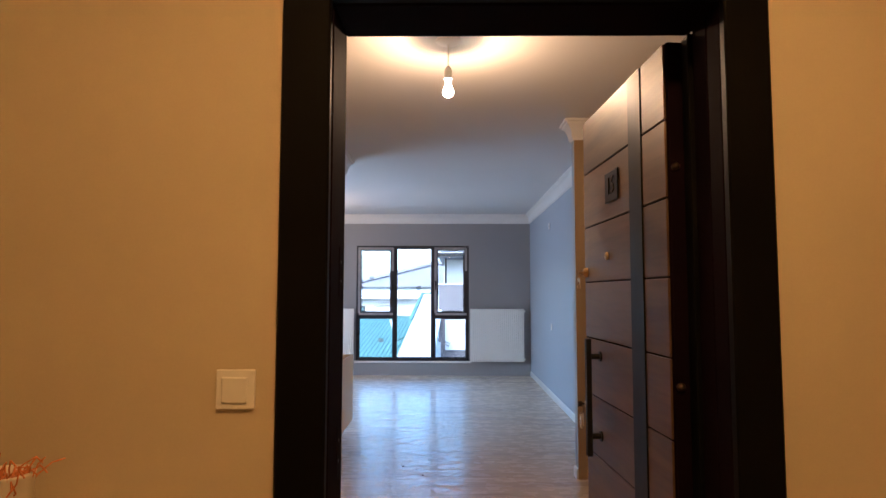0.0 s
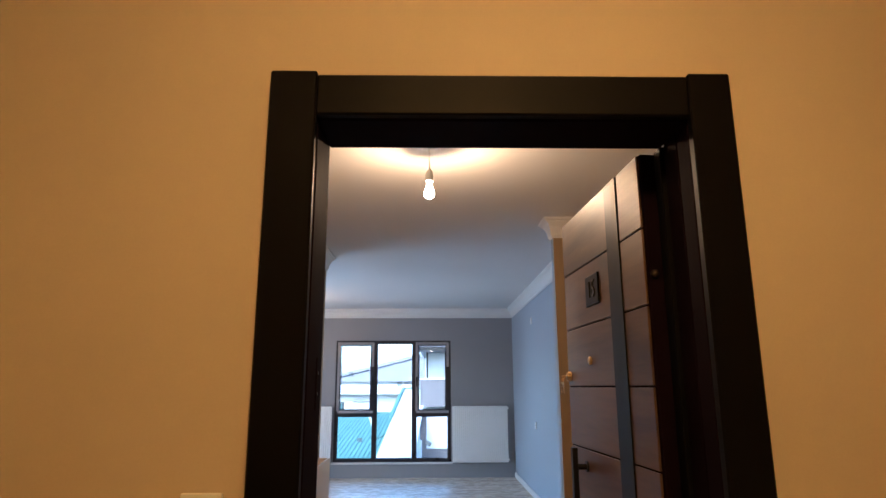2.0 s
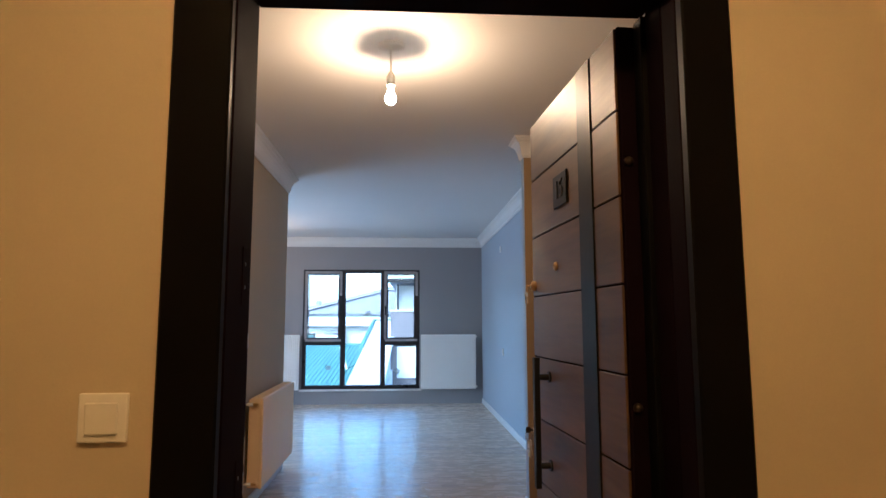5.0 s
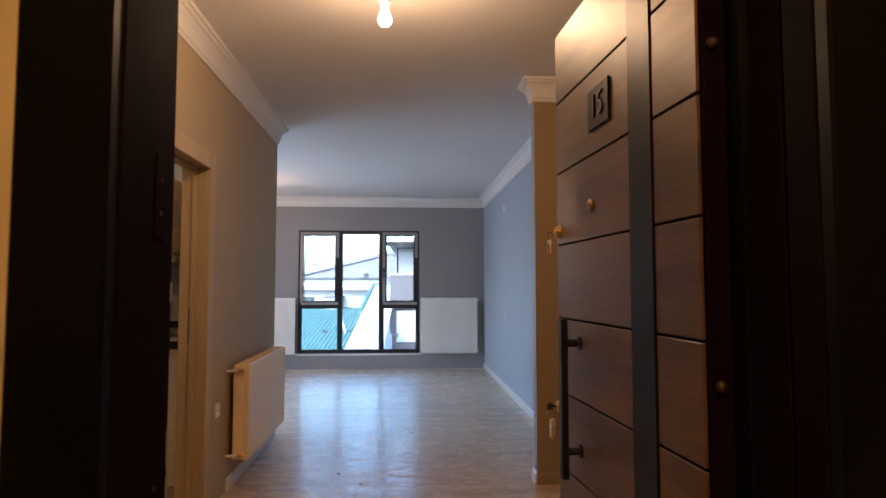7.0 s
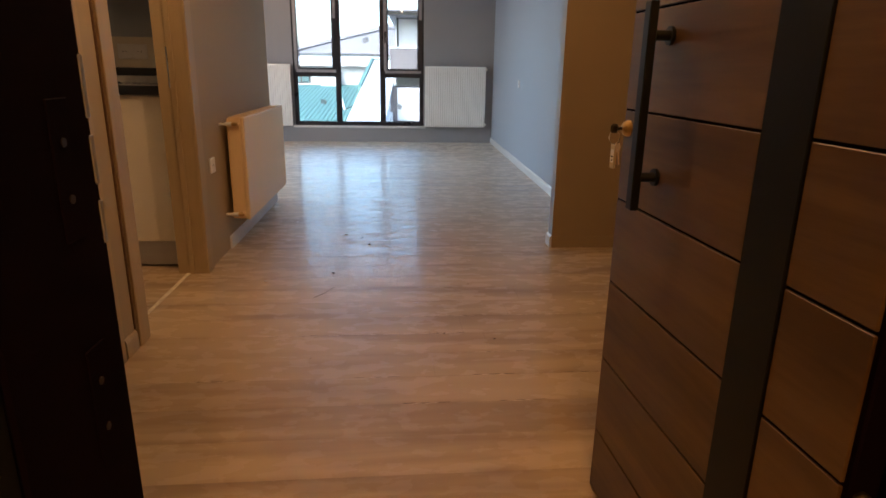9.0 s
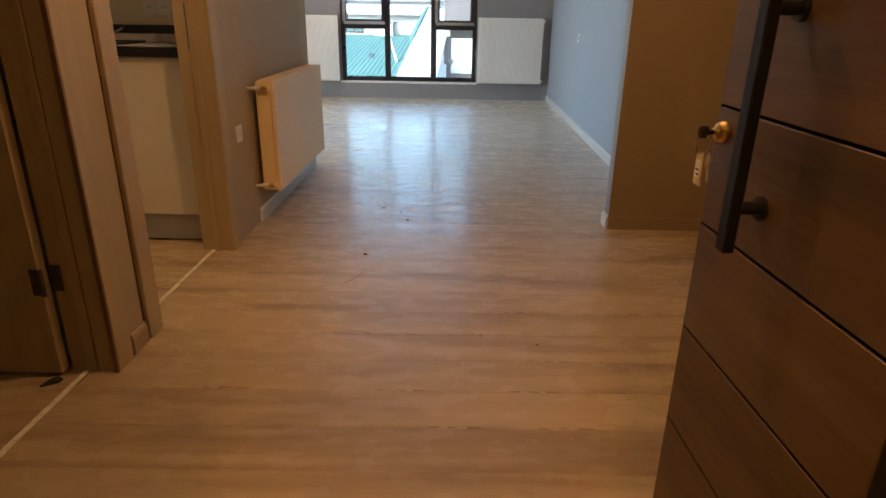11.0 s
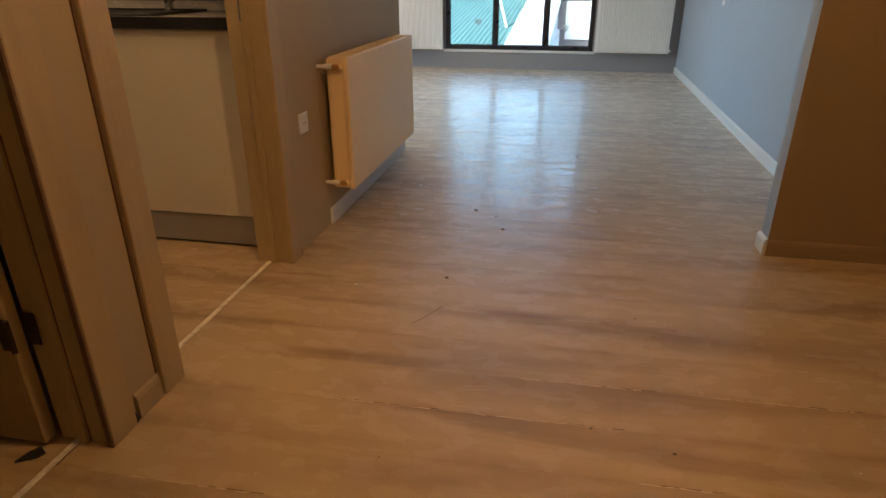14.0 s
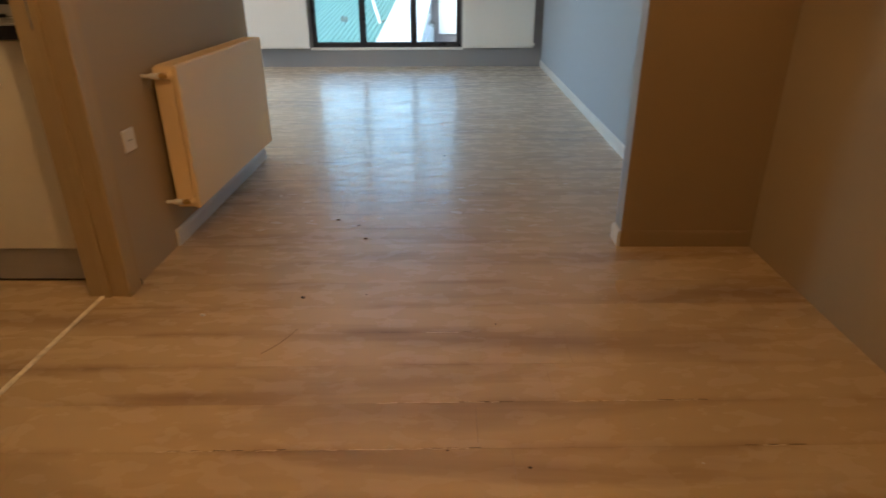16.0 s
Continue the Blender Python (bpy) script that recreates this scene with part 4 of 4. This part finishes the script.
    for x, z, a in ((-1.52, 1.66, 15), (-0.70, 1.49, -20), (-0.21, 0.53, 30), (-1.35, 0.59, 10)):
        st = part("glass_sticker", box(B(), -0.045, 0.045, -0.0006, 0, -0.036, 0.036), STICK)
        st.matrix_basis = pose(x, yp - 0.0005, z, 0, a, 0)
        tagged(st, "small grey paper sticker on the window pane", "sticker", "stickers on the panes")


def balcony_door():
    e = empty("window_2", pose(0, 0, 0), "wide anthracite balcony door in the west wall", "window", kind="structure")
    x0, x1 = XWEST - 0.09, XWEST - 0.02
    z0, z1 = 0.062, 2.148
    ym = (WY0 + WY1) / 2
    for a, b in ((WY0 + 0.002, WY0 + 0.06), (ym - 0.05, ym + 0.05), (WY1 - 0.06, WY1 - 0.002)):
        block("frame_side", WINFRAME, x0, x1, a, b, z0, z1, parent=e, bevel=0.004)
    for a, b in ((WY0 + 0.0605, ym - 0.0505), (ym + 0.0505, WY1 - 0.0605)):
        block("frame_foot", WINFRAME, x0, x1, a, b, z0, z0 + 0.08, parent=e, bevel=0.004)
        block("frame_head", WINFRAME, x0, x1, a, b, z1 - 0.06, z1, parent=e, bevel=0.004)
        ob = block("pane", PANE, x0 + 0.03, x0 + 0.034, a, b, z0 + 0.08, z1 - 0.06, parent=e)
        ob.visible_shadow = False


# ---- view outside ----
def house(name, m, w, d, h, rise, label, wallm, roofm, ridge="x", wins=(), gable=None):
    """A plain house at its ground corner: walls, gabled roof with an overhang, chimney and windows on its near face."""
    e = empty(name, m, label, "house")
    part("wall", box(B(), 0, w, 0, d, 0, h), wallm, e)
    bm = B()
    o = 0.4
    if ridge == "x":
        sec = [(-o, h), (d / 2, h + rise), (d + o, h), (d + o, h - 0.15), (d / 2, h + rise - 0.18), (-o, h - 0.15)]
        a = [bm.verts.new((-o, p, q)) for p, q in sec]
        b = [bm.verts.new((w + o, p, q)) for p, q in sec]
    else:
        sec = [(-o, h), (w / 2, h + rise), (w + o, h), (w + o, h - 0.15), (w / 2, h + rise - 0.18), (-o, h - 0.15)]
        a = [bm.verts.new((p, -o, q)) for p, q in sec]
        b = [bm.verts.new((p, d + o, q)) for p, q in sec]
    for i in range(6):
        j = (i + 1) % 6
        bm.faces.new((a[i], a[j], b[j], b[i]))
    bm.faces.new(list(reversed(a)))
    bm.faces.new(b)
    bmesh.ops.recalc_face_normals(bm, faces=bm.faces[:])
    part("roof", bm, roofm, e)
    if ridge != "x":
        bm = B()
        v = [bm.verts.new(c) for c in ((0, -0.3, h - 0.1), (w, -0.3, h - 0.1), (w / 2, -0.3, h + rise - 0.2), (0, 0.2, h - 0.1), (w, 0.2, h - 0.1), (w / 2, 0.2, h + rise - 0.2))]
        for f in ((0, 1, 2), (5, 4, 3), (0, 3, 4, 1), (1, 4, 5, 2), (2, 5, 3, 0)):
            bm.faces.new([v[i] for i in f])
        bmesh.ops.recalc_face_normals(bm, faces=bm.faces[:])
        part("gable", bm, gable or wallm, e)
    for x, z, ww, hh in wins:
        wi = block("window", WINFRAME, x, x + ww, -0.06, 0.05, z, z + hh, parent=e)
        block("pane", DARKGLASS, x + 0.07, x + ww / 2 - 0.03, -0.075, -0.061, z + 0.07, z + hh - 0.07, parent=wi)
        block("pane", DARKGLASS, x + ww / 2 + 0.03, x + ww - 0.07, -0.075, -0.061, z + 0.07, z + hh - 0.07, parent=wi)
        block("sill", RENDERW, x - 0.1, x + ww + 0.1, -0.15, -0.062, z - 0.08, z - 0.002, parent=wi)
    return e


GZ = -9.0


def yard(x, y):
    """A place on the ground outside, turned a little towards the east and lifted with the slope."""
    return pose(x + 0.0155 * (y + 1.35), y, GZ + 0.010 * (y + 1.35), 0.57, 0, -0.89)


def outside():
    gr = setting("ground", box(B(), -400, 400, YFAR + 0.25, 800, GZ - 1, GZ), GROUNDM, "grey ground far below the window", "ground")
    setting("facade_below", box(B(), -9, 9, 0.02, YFAR + 0.23, GZ, -0.16), RENDERW, "lower storeys of this building", "facade")
    # far house: broad grey roof slope with a chimney over a white wall
    e = house("far_house", yard(-6.6, 34), 10.4, 12, 10.5, 1.42, "white far house with a broad blue-grey roof", RENDERW, ROOFGREY, "y", gable=ROOFGREY)
    c = block("chimney", BRICKRED, 3.22, 3.98, 0.3, 0.8, 10.7, 11.42, parent=e, label="pale brick chimney")
    block("cap", RENDERW, 3.14, 4.06, 0.22, 0.88, 11.42, 11.50, parent=c)
    # lower house before it
    e = house("lower_house", yard(-7.4, 27.5), 5.4, 5, 10.0, 0.25, "low white house with one dark window", RENDERW, RENDERW, "x", ((2.05, 9.1, 0.78, 0.42),))
    block("ledge", TEAL, -0.2, 5.4, -0.5, -0.002, 8.98, 9.06, parent=e, label="green sheet ledge")
    e = empty("roof_hut", yard(-4.0, 26.6), "small white hut at the end of the shed", "hut")
    block("wall", RENDERW, 0, 0.75, 0, 0.8, 0, 9.52, parent=e)
    block("roof", ROOFGREY, -0.06, 0.8, -0.06, 0.86, 9.52, 9.57, parent=e)
    # green sheet roof in front
    e = empty("green_roof_shed", yard(-6.2, 16.0), "low building under a green ribbed sheet roof", "house")
    part("wall", box(B(), 0, 4.1, 0, 9.5, 0, 7.9), RENDERW, e)
    z0, z1 = 8.03, 9.07
    bm = B()
    n = 34
    for i in range(n):
        x0, x1 = -0.5 + 4.7 * i / n, -0.5 + 4.7 * (i + 1) / n
        xm = (x0 + x1) / 2
        lo = [bm.verts.new((x, -0.4, z0 + h)) for x, h in ((x0, 0), (xm - 0.03, 0), (xm, 0.025), (xm + 0.03, 0), (x1, 0))]
        hi = [bm.verts.new((v.co.x, 9.6, v.co.z + z1 - z0)) for v in lo]
        for k in range(4):
            bm.faces.new((lo[k], lo[k + 1], hi[k + 1], hi[k]))
    part("roof", bm, TEAL, e, "green ribbed sheet roof")
    bm = B()
    lo = [bm.verts.new((x, -0.4, z0 + h)) for x, h in ((4.2, -0.1), (4.33, -0.1), (4.33, 0.13), (4.2, 0.13))]
    hi = [bm.verts.new((v.co.x, 9.6, v.co.z + z1 - z0)) for v in lo]
    for k in range(4):
        bm.faces.new((lo[k], lo[(k + 1) % 4], hi[(k + 1) % 4], hi[k]))
    bm.faces.new(list(reversed(lo)))
    bm.faces.new(hi)
    part("verge", bm, TEAL, e, "green verge flashing")
    part("prop", rod(B(), (3.90, 1.8, 9.40), (4.11, 1.7, 8.74), 0.035, 8), RENDERW, e, "white post leaning on the roof edge")
    part("cable", rod(rod(B(), (4.11, 1.7, 8.74), (4.50, 1.8, 8.94), 0.012, 6), (4.50, 1.8, 8.94), (4.53, 1.8, 8.80), 0.012, 6), STRIP, e)
    # bright sheet roof sloping towards the window
    e = empty("white_roof_house", yard(-1.63, 12.6), "house with a bright white roof slope", "house")
    part("wall", box(B(), 0.05, 0.82, 0.2, 11.4, 0, 8.5), RENDERW, e)
    bm = B()
    lo = [bm.verts.new((x, 0, 8.7 + h)) for x, h in ((0, -0.12), (0.86, -0.12), (0.86, 0), (0, 0))]
    hi = [bm.verts.new((v.co.x, 11.4, v.co.z + 1.42)) for v in lo]
    for k in range(4):
        bm.faces.new((lo[k], lo[(k + 1) % 4], hi[(k + 1) % 4], hi[k]))
    bm.faces.new(list(reversed(lo)))
    bm.faces.new(hi)
    part("roof", bm, RENDERW, e)
    bm = B()
    lo = [bm.verts.new((x, 5.2, 9.36 + h)) for x, h in ((-0.10, -0.16), (-0.002, -0.16), (-0.002, 0.06), (-0.10, 0.06))]
    hi = [bm.verts.new((v.co.x, 11.4, v.co.z + 0.77)) for v in lo]
    for k in range(4):
        bm.faces.new((lo[k], lo[(k + 1) % 4], hi[(k + 1) % 4], hi[k]))
    bm.faces.new(list(reversed(lo)))
    bm.faces.new(hi)
    part("verge", bm, TEAL, e, "green verge flashing")
    block("ridge", TEAL, -0.05, 0.85, 11.4, 11.55, 10.02, 10.16, parent=e, label="green ridge flashing")
    # house to the right with balcony and canopy
    e = empty("balcony_house", yard(-0.9, 21.0), "white house with a mauve-grey balcony and a canopy", "house")
    part("wall", box(B(), 0.17, 7, 0, 9, 0, 11.4), RENDERW, e)
    bl = block("balcony", MAUVE, 0.02, 2.6, -1.0, -0.002, 9.58, 10.47, parent=e, label="mauve-grey rendered balcony front")
    block("rail", RENDERW, 0.0, 2.62, -1.03, -0.9, 10.471, 10.52, parent=bl)
    block("lower_bay", MAUVE, 0.02, 2.6, -0.9, -0.002, 7.6, 9.28, parent=e)
    block("bay_panel", RENDERW, 0.24, 1.0, -0.95, -0.902, 8.23, 9.27, parent=e, label="white panel set in the bay")
    r = block("canopy", ROOFGREY, -0.05, 7.4, -1.2, 9.4, 11.42, 11.62, parent=e, label="projecting grey roof canopy", bevel=0.05)
    block("gutter", STRIP, -0.12, 7.4, -1.32, -1.202, 11.44, 11.56, parent=r)
    part("downpipe", rod(B(), (0.24, -0.1, 10.5), (0.24, -0.1, 11.42), 0.03, 10), STRIP, e)


# ---- laminate floor ----
def laminate():
    fl = empty("floor", pose(0, 0, 0), "oak laminate floor with dusty scuffs, planks laid across", "floor", kind="structure")
    rnd = random.Random(7)
    pw, pl, g = ROW_W, 1.285, 0.0005
    zones = ((XL - 0.09, XR, 0.19, YPIER), (XL - 0.09, XPIER - 0.005, YPIER, YPIER + PIER_T), (XL - 0.09, XLIV, YPIER + PIER_T, YCOR), (XWEST, XLIV, YCOR, YFAR), (XWEST, XL - 0.111, 1.962, YCOR - 0.132), (XWEST, XL - 0.111, 0.2, 1.838))

    def spot(u, v):
        """From along and across the boards to the room: they lie a little askew."""
        return COSK * u - SINK * (v - PIVOT), PIVOT + SINK * u + COSK * (v - PIVOT)

    def clip(poly, axis, edge, keep):
        out = []
        for p, q in zip(poly, poly[1:] + poly[:1]):
            a, b = (p[axis] - edge) * keep, (q[axis] - edge) * keep
            if a >= 0:
                out.append(p)
            if a * b < 0:
                f = a / (a - b)
                out.append((p[0] + (q[0] - p[0]) * f, p[1] + (q[1] - p[1]) * f))
        return out

    def plank(poly):
        bm = B()
        cx, cy = sum(p[0] for p in poly) / len(poly), sum(p[1] for p in poly) / len(poly)
        top = [bm.verts.new((x - cx, y - cy, 0.0)) for x, y in poly]
        low = [bm.verts.new((x - cx, y - cy, -0.008)) for x, y in poly]
        bm.faces.new(top)
        bm.faces.new(list(reversed(low)))
        for k in range(len(top)):
            m = (k + 1) % len(top)
            bm.faces.new((top[m], top[k], low[k], low[m]))
        ob = part("plank", bm, LAMINATE, fl)
        ob.matrix_basis = pose(cx, cy, rnd.uniform(-0.00005, 0.00005))

    for row in range(-4, 49):
        v0 = ROW_0 + pw * row
        start = -4.2 - rnd.uniform(0.0, pl)
        for k in range(6):
            u0 = start + pl * k
            for x0, x1, y0, y1 in zones:
                poly = [spot(u, v) for u, v in ((u0, v0), (u0 + pl - g, v0), (u0 + pl - g, v0 + pw - g), (u0, v0 + pw - g))]
                for axis, edge, keep in ((0, x0, 1), (0, x1, -1), (1, y0, 1), (1, y1, -1)):
                    poly = clip(poly, axis, edge, keep) if poly else poly
                if len(poly) > 2 and max(p[0] for p in poly) - min(p[0] for p in poly) > 0.01:
                    plank(poly)
    # pale chips along worn plank edges
    worn = ((7, -1.12, -0.80), (6, -0.137, -0.047), (6, 0.216, 0.290), (7, -0.288, -0.22), (7, 0.134, 0.221), (7, 0.504, 0.573), (8, 0.134, 0.303), (9, -0.75, -0.60), (9, -0.485, -0.43), (9, -0.301, 0.082), (9, 0.87, 0.94), (10, -0.18, 0.18), (10, 0.385, 0.77), (12, -0.04, 0.09))
    askew = pose(0, PIVOT, 0, 0, 0, SKEW) @ pose(0, -PIVOT, 0)
    for row, x, end in worn:
        yj = ROW_0 + pw * row
        bm = B()
        while x < end - 0.01:
            w = min(rnd.uniform(0.02, 0.06), end - x)
            for q in range(3):
                f = rnd.uniform(-0.0012, 0.0012)
                box(bm, x + w * q / 3, x + w * (q + 1) / 3, yj - 0.0012 + f, yj + rnd.uniform(0.0002, 0.0016) + f, -0.001, 0.0006 + 0.0001 * q)
            x += w + rnd.uniform(0.0, 0.03)
        part("chip", bm, CHIP, fl, "pale chipped plank edge").matrix_basis = askew
        bm = B()
        x = end - 0.12
        for q in range(3):
            box(bm, x, x + rnd.uniform(0.02, 0.05), yj + 0.0020, yj + rnd.uniform(0.0032, 0.0045), -0.001, 0.0004)
            x += 0.06
        part("open_joint", bm, DARKDIRT, fl, "dark gap along the chipped edge").matrix_basis = askew


def crumbs():
    """Bits of building dirt lying on the laminate."""
    rnd = random.Random(12)
    spots = ((-0.542, 3.707, 0.016), (-0.427, 3.636, 0.011), (-0.371, 3.468, 0.014), (-0.543, 2.892, 0.015), (-0.30, 2.92, 0.006), (-0.886, 2.758, 0.018), (0.024, 2.063, 0.006), (-0.011, 4.89, 0.012), (0.684, 2.022, 0.006), (0.236, 2.003, 0.008), (0.193, 2.701, 0.006), (1.191, 2.688, 0.007), (-0.519, 1.844, 0.004))
    for x, y, s in spots:
        bm = B()
        bmesh.ops.create_icosphere(bm, subdivisions=2, radius=1.0)
        for v in bm.verts:
            v.co *= rnd.uniform(0.7, 1.1)
            v.co = Vector((v.co.x * s * 0.75, v.co.y * s * 0.45, v.co.z * s * 0.25 + s * 0.2))
        ob = part("debris_crumb", bm, SKIRT if s == 0.018 or x > 0.5 else DARKDIRT)
        ob.matrix_basis = pose(x, y, 0, 0, 0, rnd.uniform(-40, 40))
        tagged(ob, "small crumb of building dirt on the floor", "debris", "crumbs on the floor")
    bm = B()
    p = Vector((-0.60, 2.51, 0.0012))
    for k in range(7):
        q = p + Vector((0.014, 0.022, 0.0)) + Vector((rnd.uniform(-0.006, 0.006), 0, 0))
        rod(bm, p, q, 0.0009, 6)
        p = q
    tagged(part("debris_thread", bm, GROOVE), "thin dark thread lying on the laminate", "debris")


def scuffs():
    """Thin smears on the laminate, coloured pale to imitate glints of the window's reflection."""
    rnd = random.Random(31)
    bm = B()
    for i in range(230):
        x, y = rnd.gauss(-0.45, 0.62), rnd.uniform(3.5, 8.4)
        if not (XL + 0.2 < x < XPIER + 0.2):
            continue
        w, d = rnd.uniform(0.010, 0.045), rnd.uniform(0.006, 0.022)
        turn = rnd.gauss(0.0, 0.35)
        n = 7
        ring = []
        for k in range(n):
            a = 2 * math.pi * k / n
            r = rnd.uniform(0.55, 1.15)
            u, v = w * r * math.cos(a), d * r * math.sin(a)
            ring.append((x + u * math.cos(turn) - v * math.sin(turn), y + u * math.sin(turn) + v * math.cos(turn)))
        low = [bm.verts.new((p, q, 0.0001)) for p, q in ring]
        top = [bm.verts.new((x + (p - x) * 0.8, y + (q - y) * 0.8, 0.0007)) for p, q in ring]
        bm.faces.new(top)
        for k in range(n):
            m = (k + 1) % n
            bm.faces.new((low[k], low[m], top[m], top[k]))
    tagged(part("glint_smears", bm, GLINT), "thin smears on the laminate, coloured pale for the window's glints", "debris", kind="stuff")


def scrap():
    """A black offcut left on the first doorway's threshold."""
    bm = B()
    v = [bm.verts.new(c) for c in ((-0.030, -0.034, 0.0), (0.016, -0.006, 0.0), (0.022, 0.014, 0.0), (-0.006, 0.030, 0.0), (-0.022, 0.006, 0.0))]
    up = [bm.verts.new((p.co.x * 0.96, p.co.y * 0.96, 0.006)) for p in v]
    bm.faces.new(list(reversed(v)))
    bm.faces.new(up)
    for k in range(5):
        bm.faces.new((v[k], v[(k + 1) % 5], up[(k + 1) % 5], up[k]))
    ob = part("debris_scrap", bm, INK)
    ob.matrix_basis = pose(-1.402, 1.675, 0.0)
    tagged(ob, "black offcut lying on the doorway floor", "debris")


wall_entrance()
wall_hall()
wall_entry_west()
walls_inside()
mouldings()
entrance_frame()
window()
balcony_door()
outside()
entrance_door()
keys()
wall_switch("light_switch", pose(-0.636, 0.018, 1.186, 0, 0, 180), "white square light switch on the cream wall")
bulb_lamp(-0.175, 1.85, "bare bulb hanging from the entry ceiling", 0.25, 5.5)
bulb_lamp(-2.32, 7.50, "bare bulb hanging from the living room ceiling", 0.25, 4.4)
bulb_lamp(-2.75, 2.55, "bare bulb hanging from the kitchen ceiling", 0.20, 3.0, 0.05)
hall_lamp()
tall_pot()
door_casing("door_1", D0, D1, "beige wood-decor frame of the first inner door", False)
inner_door()
door_casing("door_2", K0, K1, "beige wood-decor frame of the kitchen doorway", True)
kitchen()
# the corridor radiator's enamel is tinted for warm lamplight
radiator("radiator", pose(XL, 4.600, 0.183, 0, 0, -90), 1.215, 0.630, 0.106, 0, "white flat-fronted radiator on the corridor wall, warm lamplight in its colour", 1, RADWARM)
radiator("radiator", pose(1.090, YFAR, 0.24, 0, 0, 180), 0.912, 0.895, 0.07, 26, "tall white ribbed radiator beside the window", -1)
radiator("radiator", pose(-1.800, YFAR, 0.24, 0, 0, 180), 0.912, 0.895, 0.07, 26, "tall white ribbed radiator beside the window", 1)
wall_switch("wall_socket", pose(XL, 3.155, 0.560, 0, 0, -90), "white socket on the corridor wall", False)
wall_switch("wall_socket", pose(1.207, 6.96, 0.944, 0, 0, 89.85), "white socket on the pale living room wall", False)
wall_switch("wall_socket", pose(1.207, 7.06, 2.323, 0, 0, 89.85), "small white outlet high on the living room wall", False)
crumbs()
scuffs()
scrap()
laminate()
